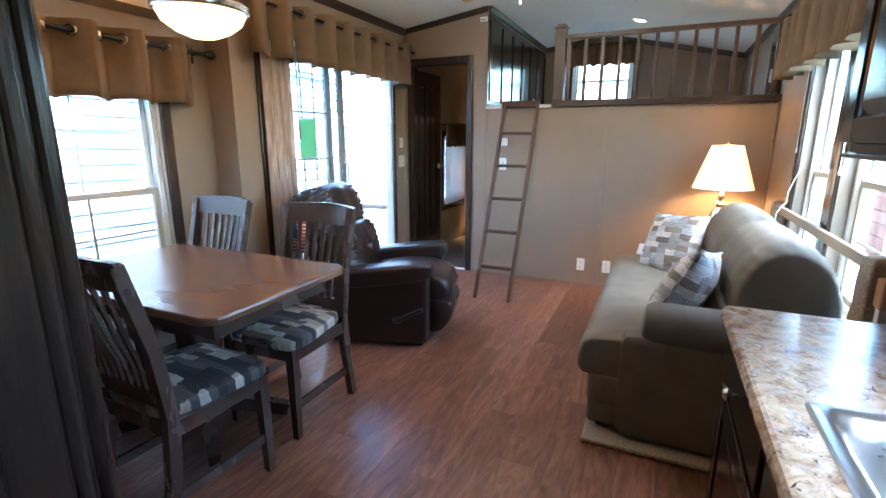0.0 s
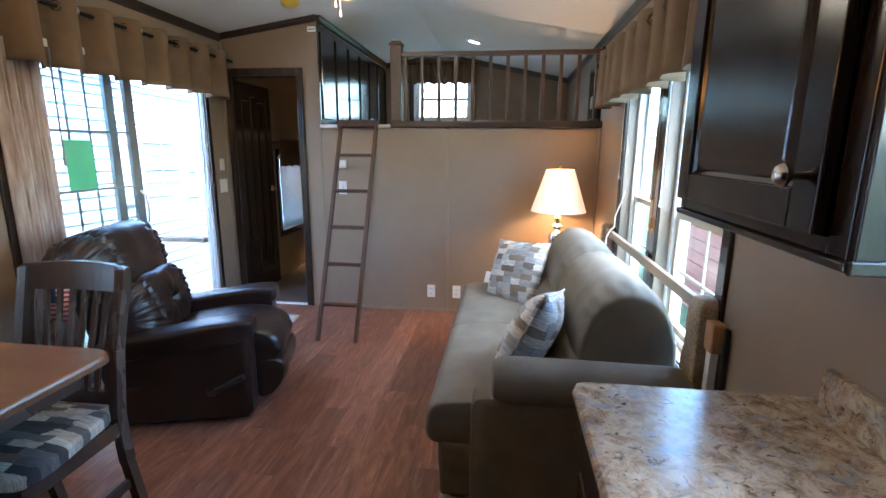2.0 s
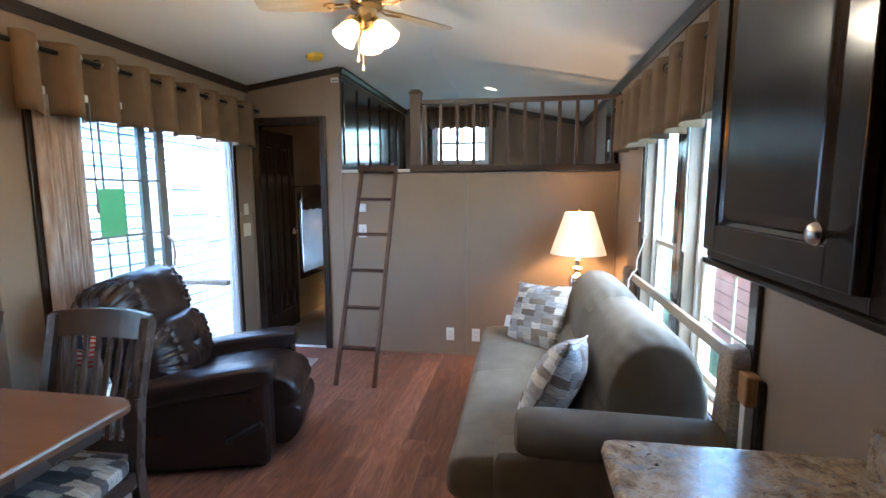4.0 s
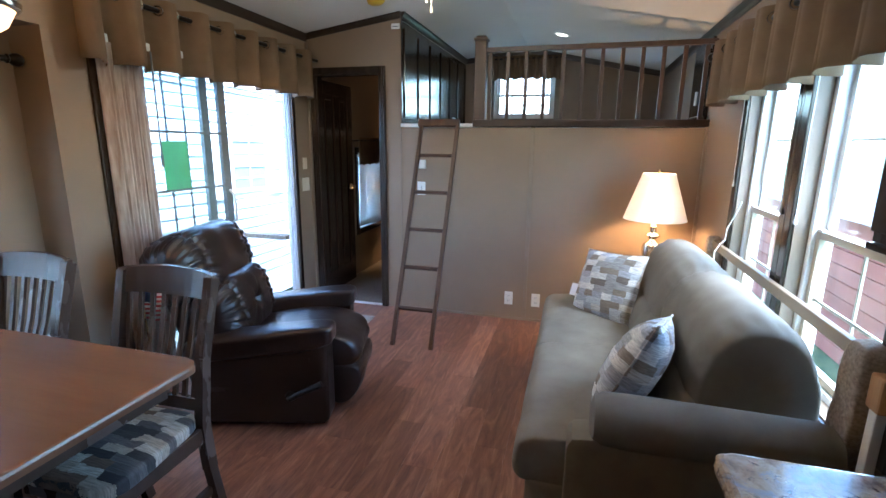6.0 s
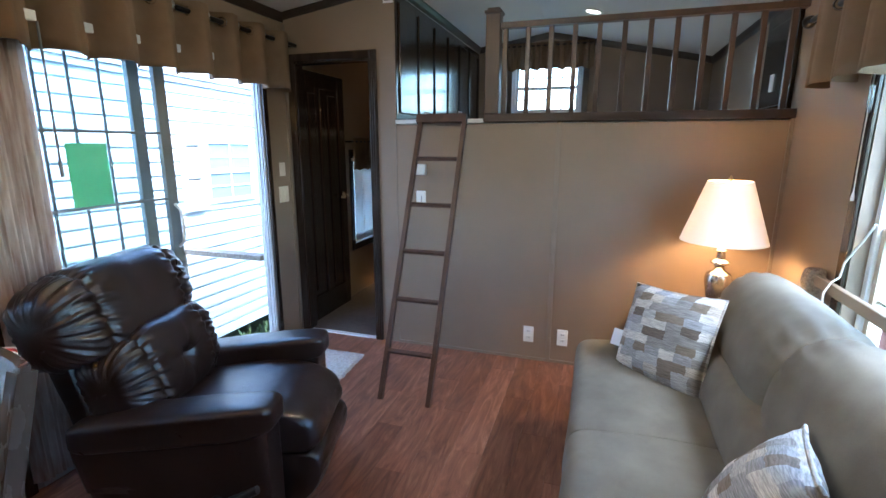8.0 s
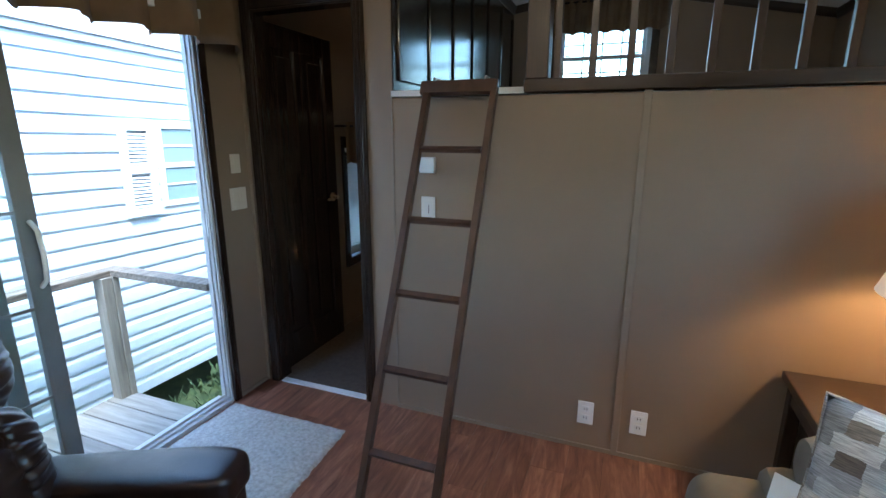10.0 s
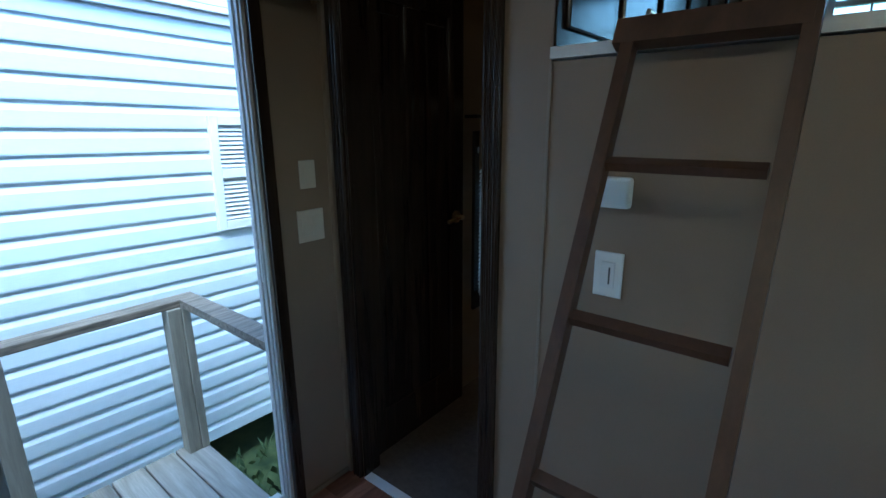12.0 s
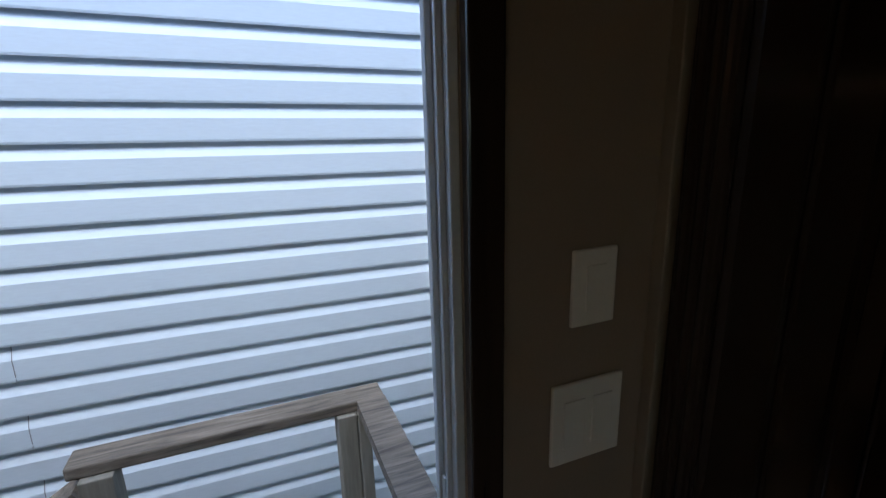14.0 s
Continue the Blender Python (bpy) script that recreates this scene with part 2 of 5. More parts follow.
PILLOWFAB = patchwork("light_patchwork_pillow", [(0.30, 0.29, 0.27), (0.62, 0.60, 0.56), (0.16, 0.13, 0.105), (0.48, 0.48, 0.48), (0.68, 0.65, 0.60), (0.24, 0.195, 0.15), (0.55, 0.50, 0.43), (0.36, 0.36, 0.37)], 0.064, 0.038, (0.030, 0.020), 0.5)
FUR = mottled("beige_carpet_pile", (0.22, 0.17, 0.13), (0.44, 0.37, 0.30), 1.0, 90, 400, 1.0)
RUGM = mottled("grey_rug_pile", (0.30, 0.29, 0.275), (0.50, 0.485, 0.46), 1.0, 60, 350, 1.0)
# white siding with the cool daylight cast mixed into its colour
SIDING = mottled("blue_cast_siding", (0.66, 0.735, 0.81), (0.71, 0.785, 0.86), 0.55, 1.5, 160, 0.12, stretch=(1, 0.15, 1))
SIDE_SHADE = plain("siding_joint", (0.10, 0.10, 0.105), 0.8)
DECK = wood("weathered_deck_wood", (0.20, 0.185, 0.16), (0.40, 0.37, 0.33), 0.85, 0, 22, 0.6, 0.15)
DECKRAIL = wood("weathered_rail_wood", (0.075, 0.060, 0.046), (0.36, 0.30, 0.235), 0.9, 1, 60, 1.0)
DECKPOST = wood("weathered_post_wood", (0.22, 0.195, 0.155), (0.38, 0.345, 0.285), 0.85, 2, 22, 0.6)
GRASS = mottled("grass", (0.035, 0.06, 0.018), (0.10, 0.13, 0.045), 0.95, 9, 60, 1.0)
LEAF = mottled("weed_leaf", (0.035, 0.07, 0.02), (0.09, 0.12, 0.04), 0.8, 30, 90, 0.2)
PAPER = mottled("green_paper", (0.30, 0.58, 0.34), (0.34, 0.62, 0.38), 0.8, 5, 200, 0.05, thin=0.6)
SHADE = plain("white_lamp_shade", (0.8, 0.74, 0.66), 0.8, 0, (1.0, 0.80, 0.54), 0.015, 0.12)
BULBGL = plain("frosted_bulb_glass", (0.85, 0.82, 0.76), 0.3, 0, (1.0, 0.82, 0.50), 0.055, 0.45)
DOME = plain("lit_dome_glass", (0.85, 0.80, 0.72), 0.3, 0, (1.0, 0.80, 0.48), 0.07, 0.40)
DOWNL = plain("lit_downlight", (0.9, 0.88, 0.82), 0.4, 0, (1.0, 0.86, 0.66), 0.35)
BLADE = wood("pale_blade_wood", (0.42, 0.34, 0.24), (0.56, 0.47, 0.35), 0.4, 0, 14)
RED = mottled("red_barn_siding", (0.26, 0.075, 0.055), (0.34, 0.11, 0.08), 0.7, 3, 90, 0.3)


# ---- geometry helpers ----
def quads(bm, vs, faces):
    v = [bm.verts.new(p) for p in vs]
    for f in faces:
        bm.faces.new([v[i] for i in f])


def box(bm, x0, x1, y0, y1, z0, z1, r=0.0, seg=2):
    """A box, its edges rounded by r."""
    m = Matrix.Translation(((x0 + x1) / 2, (y0 + y1) / 2, (z0 + z1) / 2)) @ Matrix.Diagonal((abs(x1 - x0), abs(y1 - y0), abs(z1 - z0), 1))
    vs = bmesh.ops.create_cube(bm, size=1, matrix=m)["verts"]
    if r:
        es = list({e for v in vs for e in v.link_edges})
        bmesh.ops.bevel(bm, geom=es, offset=r, segments=seg, affect="EDGES", profile=0.5)


def boxes(*rows, r=0.0):
    bm = bmesh.new()
    for q in rows:
        box(bm, *q, r=r)
    return bm


def lathe(bm, prof, n=28, place=(0, 0, 0), turn=None):
    """Turns (radius, height) pairs round z."""
    m = Matrix.Translation(place) @ (turn or Matrix())
    rings = []
    for rr, z in prof:
        rings.append([bm.verts.new(m @ Vector((rr * math.cos(2 * math.pi * i / n), rr * math.sin(2 * math.pi * i / n), z))) for i in range(n)])
    for a, b in zip(rings, rings[1:]):
        for i in range(n):
            bm.faces.new((a[i], a[(i + 1) % n], b[(i + 1) % n], b[i]))
    loop = prof[0] == prof[-1]
    if prof[0][0] > 1e-4 and not loop:
        bm.faces.new(list(reversed(rings[0])))
    if prof[-1][0] > 1e-4 and not loop:
        bm.faces.new(rings[-1])
    bmesh.ops.remove_doubles(bm, verts=[v for r in rings for v in r], dist=1e-5)


def tube(bm, pts, rad, n=10):
    """A round bar along points."""
    pts = [Vector(p) for p in pts]
    rings = []
    for i, p in enumerate(pts):
        d = (pts[min(i + 1, len(pts) - 1)] - pts[max(i - 1, 0)]).normalized()
        a = d.orthogonal().normalized() if not rings else (axis - d * axis.dot(d)).normalized()
        axis = a
        c = d.cross(a)
        rings.append([bm.verts.new(p + rad * (a * math.cos(2 * math.pi * k / n) + c * math.sin(2 * math.pi * k / n))) for k in range(n)])
    for u, w in zip(rings, rings[1:]):
        for k in range(n):
            bm.faces.new((u[k], u[(k + 1) % n], w[(k + 1) % n], w[k]))
    bm.faces.new(list(reversed(rings[0]))), bm.faces.new(rings[-1])


def bar(bm, a, b, w, d, side=(1, 0, 0), taper=1.0):
    """A square bar from a to b; w along side, d across."""
    a, b, s = Vector(a), Vector(b), Vector(side)
    u = (b - a).normalized()
    s = (s - u * s.dot(u)).normalized()
    t = u.cross(s)
    vs = []
    for p, k in ((a, 1.0), (b, taper)):
        for i, j in ((-1, -1), (1, -1), (1, 1), (-1, 1)):
            vs.append(p + s * (i * w * k / 2) + t * (j * d * k / 2))
    quads(bm, vs, [(3, 2, 1, 0), (4, 5, 6, 7), (0, 1, 5, 4), (1, 2, 6, 5), (2, 3, 7, 6), (3, 0, 4, 7)])


def soft(bm, size, place=(0, 0, 0), p=4.0, n=14, crown=0.0, lump=0.0, seed=0, turn=None, warp=None):
    """A stuffed, rounded block: p sets how square it is, crown how much its top swells."""
    m = Matrix.Translation(place) @ (turn or Matrix())
    tmp = bmesh.new()
    bmesh.ops.create_cube(tmp, size=2)
    bmesh.ops.subdivide_edges(tmp, edges=tmp.edges[:], cuts=n, use_grid_fill=True)
    new_v = {}
    for v in tmp.verts:
        c = v.co
        k = max(abs(c.x), abs(c.y), abs(c.z)) / (abs(c.x) ** p + abs(c.y) ** p + abs(c.z) ** p) ** (1 / p)
        q = c * k
        top = crown * max(0, 1 - c.x * c.x) * max(0, 1 - c.y * c.y) * (1 if c.z > 0 else 0)
        w = Vector((q.x * size[0] / 2, q.y * size[1] / 2, q.z * size[2] / 2 + top))
        if lump:
            w += q.normalized() * lump * noise.noise(w * 7 + Vector((seed * 3.1, seed, 0)))
        if warp:
            w = warp(w)
        new_v[v.index] = bm.verts.new(m @ w)
    for f in tmp.faces:
        bm.faces.new([new_v[v.index] for v in f.verts]).smooth = True
    tmp.free()


def part(name, bm, mat, parent=None, label="", smooth=False):
    """Links a bmesh as one mesh object under a thing or a part."""
    me = bpy.data.meshes.new(name)
    bmesh.ops.recalc_face_normals(bm, faces=bm.faces[:])
    if smooth:
        for f in bm.faces:
            f.smooth = True
    bm.to_mesh(me)
    bm.free()
    me.materials.append(mat)
    ob = new(name, me)
    if parent:
        ob.parent = parent
    if label:
        ob["label"] = label
    if smooth:
        me.set_sharp_from_angle(angle=radians(40))
    return ob


def thing(name, label, category, at=None, group="", kind=""):
    ob = new(name)
    ob.empty_display_size = 0.1
    if at is not None:
        ob.matrix_world = at
    return tagged(ob, label, category, group, kind)


def structure(name, bm, mat, label, category):
    return tagged(part(name, bm, mat), label, category, "", "structure")

# ---- structure ----
L, R, F, BK = -1.75, 1.46, 4.55, -1.7
BAY, BAY0, BAY1, BAYTOP = -1.95, 0.75, 2.345, 1.97
ZL, ZRIDGE, ZR, XRIDGE = 2.375, 2.62, 2.30, -0.10
BACK2 = 6.9
LOFT = 1.62


def roof_z(x):
    return ZL + (ZRIDGE - ZL) * (x - L) / (XRIDGE - L) if x < XRIDGE else ZRIDGE + (ZR - ZRIDGE) * (x - XRIDGE) / (R - XRIDGE)


structure("floor", boxes((L - 0.055, R + 0.1, BK, BACK2 + 0.1, -0.06, -0.003), (BAY - 0.1, L - 0.055, BAY0 - 0.1, BAY1 + 0.1, -0.06, -0.003)), SUBFLOOR, "red-brown wood-look plank floor", "floor")

structure("bedroom_carpet", boxes((L, R, F + 0.03, BACK2, -0.003, 0.010)), mottled("brown_carpet", (0.075, 0.055, 0.042), (0.12, 0.092, 0.07), 1.0, 40, 300, 1.0), "dark brown bedroom carpet", "carpet")

# left wall: a sliding-door opening, and a shallow dining bay
SD0, SD1, SDTOP = 2.58, 4.265, 1.98
structure("wall_west", boxes((L - 0.07, L, BK, BAY0, 0, 2.45), (L - 0.07, L, BAY0, BAY1, BAYTOP, 2.45), (L - 0.07, L, BAY1, SD0, 0, 2.45),
                             (L - 0.07, L, SD0, SD1, SDTOP, 2.45), (L - 0.07, L, SD1, 5.5, 0, 2.45), (L - 0.07, L, 6.1, BACK2, 0, 2.45),
                             (L - 0.07, L, 5.5, 6.1, 0, 0.52), (L - 0.07, L, 5.5, 6.1, 1.36, 2.45)), WALL, "taupe wallboard wall with a sliding door", "wall")
DW0, DW1, DWZ0, DWZ1 = 1.17, 1.99, 0.52, 1.76
structure("wall_bay", boxes((BAY - 0.1, BAY, BAY0 - 0.1, DW0, 0, BAYTOP), (BAY - 0.1, BAY, DW1, BAY1 + 0.1, 0, BAYTOP), (BAY - 0.1, BAY, DW0, DW1, 0, DWZ0),
                            (BAY - 0.1, BAY, DW0, DW1, DWZ1, BAYTOP), (BAY, L - 0.07, BAY0 - 0.1, BAY0, 0, BAYTOP), (BAY, L - 0.07, BAY1, BAY1 + 0.1, 0, BAYTOP),
                            (BAY - 0.1, L - 0.07, BAY0 - 0.1, BAY1 + 0.1, BAYTOP, BAYTOP + 0.08)), WALL, "taupe dining bay wall with one window", "wall")
# right wall with a pair of windows and one over the sink
RW = ((2.20, 2.92), (3.04, 3.70))
RZ0, RZ1 = 0.55, 1.93
KW0, KW1, KWZ0, KWZ1 = 0.22, 1.02, 1.04, 1.86
structure("wall_east", boxes((R, R + 0.14, BK, KW0, 0, 2.42), (R, R + 0.14, KW1, RW[0][0], 0, 2.42), (R, R + 0.14, KW0, KW1, 0, KWZ0), (R, R + 0.14, KW0, KW1, KWZ1, 2.42), (R, R + 0.14, RW[0][1], RW[1][0], 0, 2.42), (R, R + 0.14, RW[1][1], BACK2, 0, 2.42),
                             *[(R, R + 0.14, a, b, 0, RZ0) for a, b in RW], *[(R, R + 0.14, a, b, RZ1, 2.42) for a, b in RW]), WALL, "taupe wallboard wall with three windows", "wall")
# far wall: bedroom doorway on one side, loft opening above the rest
D0, D1, DTOP, CX = -1.665, -1.07, 2.04, -0.88


def gable(bm, x0, x1, y0, y1, z0):
    """A wall slab from z0 up to the sloping ceiling."""
    xs = [x0] + ([XRIDGE] if x0 < XRIDGE < x1 else []) + [x1]
    for a, b in zip(xs, xs[1:]):
        vs = [(x, y, z) for y in (y0, y1) for x, z in ((a, z0), (b, z0), (b, roof_z(b) + 0.03), (a, roof_z(a) + 0.03))]
        quads(bm, vs, [(0, 1, 2, 3), (7, 6, 5, 4), (0, 4, 5, 1), (1, 5, 6, 2), (2, 6, 7, 3), (3, 7, 4, 0)])


bm = boxes((L, D0, F, F + 0.08, 0, DTOP), (D1, CX, F, F + 0.08, 0, DTOP), (CX, R, F, F + 0.08, 0, LOFT - 0.02))
gable(bm, L, CX, F, F + 0.08, DTOP)
structure("wall_north", bm, WALL, "taupe panelled wall below the sleeping loft", "wall")
bm = bmesh.new()
LW = (-0.50, 0.25, 1.78, 2.34)
gable(bm, L, LW[0], BACK2, BACK2 + 0.1, 0), gable(bm, LW[1], R, BACK2, BACK2 + 0.1, 0), gable(bm, LW[0], LW[1], BACK2, BACK2 + 0.1, LW[3])
box(bm, LW[0], LW[1], BACK2, BACK2 + 0.1, 0, LW[2])
structure("wall_loft", bm, WALL, "taupe end wall with a small loft window", "wall")
bm = bmesh.new()
gable(bm, L - 0.1, R + 0.14, BK - 0.1, BK, 0)
structure("wall_south", bm, WALL, "taupe kitchen end wall", "wall")
# ceiling: two slopes, one mesh
bm = bmesh.new()
for x0, x1, z0, z1 in ((L - 0.12, XRIDGE, ZL - 0.018, ZRIDGE), (XRIDGE, R + 0.12, ZRIDGE, ZR - 0.025)):
    vs = [(x, y, z + h) for h in (0, 0.08) for x, y, z in ((x0, BK, z0), (x1, BK, z1), (x1, BACK2 + 0.1, z1), (x0, BACK2 + 0.1, z0))]
    quads(bm, vs, [(0, 1, 2, 3), (7, 6, 5, 4), (0, 4, 5, 1), (1, 5, 6, 2), (2, 6, 7, 3), (3, 7, 4, 0)])
structure("ceiling", bm, CEIL, "white sloped ceiling with a low ridge", "ceiling")
structure("loft_floor", boxes((CX, R, F + 0.08, BACK2, LOFT - 0.05, LOFT), (CX, -0.26, F - 0.012, F + 0.08, LOFT - 0.015, LOFT + 0.012)), VINYL, "pale sleeping loft floor edge", "loft floor")
structure("loft_beam", boxes((-0.26, R, F - 0.03, F + 0.06, LOFT - 0.012, LOFT + 0.04), r=0.004), DARK_X, "dark wooden edge beam of the loft", "trim")

# dark crown moulding along the ceiling
bm = bmesh.new()


def crown(bm, a, b, inward, drop=0.062, out=0.028):
    a, b, i = Vector(a), Vector(b), Vector(inward)
    dn = Vector((0, 0, -1))
    prof = [(0, 0), (out, 0), (out * 0.9, 0.012), (out * 0.45, drop * 0.6), (out * 0.3, drop), (0, drop)]
    vs = [p + i * o + dn * d for p in (a, b) for o, d in prof]
    k = len(prof)
    quads(bm, vs, [tuple(range(k)), tuple(reversed(range(k, 2 * k)))] + [(j, (j + 1) % k, k + (j + 1) % k, k + j) for j in range(k)])


crown(bm, (L, BK, ZL - 0.002), (L, F, ZL - 0.002), (1, 0, 0))
crown(bm, (R, BK, ZR - 0.004), (R, BACK2, ZR - 0.004), (-1, 0, 0))
crown(bm, (L, F, ZL), (CX, F, roof_z(CX)), (0, -1, 0), 0.05, 0.02)
crown(bm, (CX, BACK2, roof_z(CX)), (XRIDGE, BACK2, ZRIDGE), (0, -1, 0), 0.06)
crown(bm, (XRIDGE, BACK2, ZRIDGE), (R, BACK2, ZR), (0, -1, 0), 0.06)
structure("crown_trim", bm, DARK_Y, "dark brown crown moulding", "trim")

# battens over the wallboard seams, and base trim
bm = boxes((0.205, 0.235, F - 0.008, F, 0, LOFT - 0.012), (R - 0.018, R, F - 0.018, F, 0, LOFT - 0.012), (CX - 0.006, CX + 0.004, F - 0.005, F, 0, LOFT - 0.02),
           (L, L + 0.02, F - 0.02, F, 0, 2.3), r=0.002)
structure("wall_trim", bm, BATTEN, "taupe batten strips over wallboard seams", "trim")
bm = boxes((CX, R, F - 0.007, F, 0, 0.02), (R - 0.007, R, 1.7, F, 0, 0.02), (L, L + 0.007, SD1 + 0.06, F, 0, 0.02))
structure("baseboard", bm, BATTEN, "thin taupe base trim", "baseboard")


def casing(bm, axis, at, a0, a1, z0, z1, w, d, sill=True, sides=None):
    """A flat frame round an opening in a wall; at: the wall's face, d: how far it stands proud (signed)."""
    wl0, wl1 = sides or (w, w)
    rows = [(a0 - wl0, a0, z0 - (w if sill else 0), z1 + w), (a1, a1 + wl1, z0 - (w if sill else 0), z1 + w), (a0, a1, z1, z1 + w)]
    if sill:
        rows.append((a0, a1, z0 - w, z0))
    for p0, p1, q0, q1 in rows:
        lo, hi = min(at, at + d), max(at, at + d)
        box(bm, *((lo, hi, p0, p1, q0, q1) if axis == "x" else (p0, p1, lo, hi, q0, q1)), r=0.003)


bm = bmesh.new()
casing(bm, "x", L, SD0, SD1, 0, SDTOP, 0.042, 0.018, False)
structure("sliding_door_casing", bm, DARK, "dark brown casing round the sliding door", "trim")
bm = bmesh.new()
casing(bm, "y", F, D0, D1, 0, DTOP, 0.055, -0.016, False)
box(bm, D0 - 0.002, D0 + 0.012, F, F + 0.08, 0, DTOP), box(bm, D1 - 0.012, D1 + 0.002, F, F + 0.08, 0, DTOP), box(bm, D0, D1, F, F + 0.08, DTOP - 0.012, DTOP)
for q in (D0 - 0.042, D0 - 0.024, D0 - 0.008, D1 + 0.008, D1 + 0.024, D1 + 0.042):
    tube(bm, [(q, F - 0.0155, 0.0), (q, F - 0.0155, DTOP + 0.05)], 0.0065, 8)
for q in (F + 0.02, F + 0.045):
    tube(bm, [(D1 - 0.012, q, 0.0), (D1 - 0.012, q, DTOP - 0.012)], 0.008, 8)
structure("bedroom_door_casing", bm, DARK, "dark brown casing round the bedroom doorway", "trim")
structure("threshold", boxes((D0 + 0.012, D1 - 0.012, F - 0.012, F + 0.03, 0, 0.008), r=0.002), VINYL, "bright metal threshold strip", "threshold")


def window(name, axis, face, a0, a1, z0, z1, sign, label, cols=3, rows=2, mid=None, mat=TAN_VINYL, deep=0.03, lining=None, sides=(0.06, 0.06)):
    """A double-hung window set in a wall. sign: which way is outdoors."""
    w = thing(name, label, "window", kind="structure")

    def bx(d0, d1, p0, p1, q0, q1, r=0.0):
        lo, hi = sorted((face + sign * d0, face + sign * d1))
        return (lo, hi, p0, p1, q0, q1) if axis == "x" else (p0, p1, lo, hi, q0, q1)
    t = 0.035
    d1 = deep + 0.08
    part("window_frame", boxes(bx(deep, d1, a0, a0 + t, z0, z1), bx(deep, d1, a1 - t, a1, z0, z1), bx(deep, d1, a0 + t, a1 - t, z1 - t, z1),
                               bx(deep, d1, a0 + t, a1 - t, z0, z0 + t), r=0.003), VINYL, w)
    mid = mid or (z0 + z1) / 2
    b0, b1 = a0 + t, a1 - t
    s = 0.03
    for nm, q0, q1, d, m in (("upper_sash", mid - 0.01, z1 - t, deep + 0.045, VINYL), ("lower_sash", z0 + t, mid + 0.02, deep + 0.015, mat)):
        sash = part(nm, boxes(bx(d, d + 0.025, b0, b0 + s, q0, q1), bx(d, d + 0.025, b1 - s, b1, q0, q1), bx(d, d + 0.025, b0 + s, b1 - s, q0, q0 + s), bx(d, d + 0.025, b0 + s, b1 - s, q1 - s, q1), r=0.002), m, w)
        bm = bmesh.new()
        box(bm, *bx(d + 0.010, d + 0.015, b0 + s, b1 - s, q0 + s, q1 - s))
        pane = part("pane", bm, GLASS, sash)
        pane.visible_shadow = False
        for c in range(1, cols):
            a = b0 + s + (b1 - b0 - 2 * s) * c / cols
            part("muntin", boxes(bx(d + 0.016, d + 0.024, a - 0.006, a + 0.006, q0 + s, q1 - s)), m, sash)
        for c in range(1, rows):
            q = q0 + s + (q1 - q0 - 2 * s) * c / rows
            part("muntin", boxes(bx(d + 0.0165, d + 0.0235, b0 + s, b1 - s, q - 0.006, q + 0.006)), m, sash)
    bm = boxes(bx(0.0, deep, a0 - 0.001, a0 + 0.006, z0, z1), bx(0.0, deep, a1 - 0.006, a1 + 0.001, z0, z1), bx(0.0, deep, a0 + 0.006, a1 - 0.006, z0 - 0.001, z0 + 0.006))
    part("jamb_lining", bm, lining or mat, w)
    for a in (a0 + 0.10, a1 - 0.10):
        part("sash_lock", boxes(bx(deep - 0.004, deep + 0.014, a - 0.022, a + 0.022, mid + 0.021, mid + 0.033), r=0.003), VINYL, w)
    bm = bmesh.new()
    casing(bm, axis, face, a0, a1, z0, z1, 0.06, -sign * 0.016, True, sides)
    part("casing", bm, DARK, w, "dark brown window casing")
    return w


window("window_1", "x", BAY, DW0, DW1, DWZ0, DWZ1, -1, "white double-hung dining window with a dark casing", 2, 2, 1.03)
for i, (a, b) in enumerate(RW):
    window("window_%d" % (i + 2), "x", R, a, b, RZ0, RZ1, 1, "double-hung window with tan lower sash behind the sofa", 2, 2, 1.13, TAN_VINYL, 0.055, BATTEN, (0.06, 0.0595) if i == 0 else (0.0595, 0.06))
window("window_4", "y", BACK2, LW[0], LW[1], LW[2], LW[3], 1, "small white gridded loft window", 4, 2, 2.06, VINYL)
window("window_5", "x", L, 5.5, 6.1, 0.52, 1.36, -1, "small bedroom window with a dark casing", 2, 2, 0.95, VINYL)

window("window_6", "x", R, KW0, KW1, KWZ0, KWZ1, 1, "white kitchen window over the sink", 2, 2, 1.44, VINYL, 0.055, BATTEN)

# ---- sliding patio door ----
slider = thing("sliding_door", "open white vinyl sliding patio door with gridded panes", "sliding door", kind="structure")
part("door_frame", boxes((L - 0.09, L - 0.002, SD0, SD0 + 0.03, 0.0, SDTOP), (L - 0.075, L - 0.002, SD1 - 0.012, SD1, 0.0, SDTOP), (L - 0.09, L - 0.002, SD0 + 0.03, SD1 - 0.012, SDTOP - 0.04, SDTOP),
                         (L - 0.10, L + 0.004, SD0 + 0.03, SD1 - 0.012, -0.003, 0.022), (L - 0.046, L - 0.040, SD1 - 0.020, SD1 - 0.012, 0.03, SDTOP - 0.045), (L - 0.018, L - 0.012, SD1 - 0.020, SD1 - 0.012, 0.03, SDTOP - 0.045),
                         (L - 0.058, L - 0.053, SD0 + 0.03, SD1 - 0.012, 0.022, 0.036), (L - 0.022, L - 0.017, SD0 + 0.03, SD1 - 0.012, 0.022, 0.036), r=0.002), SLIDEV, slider)


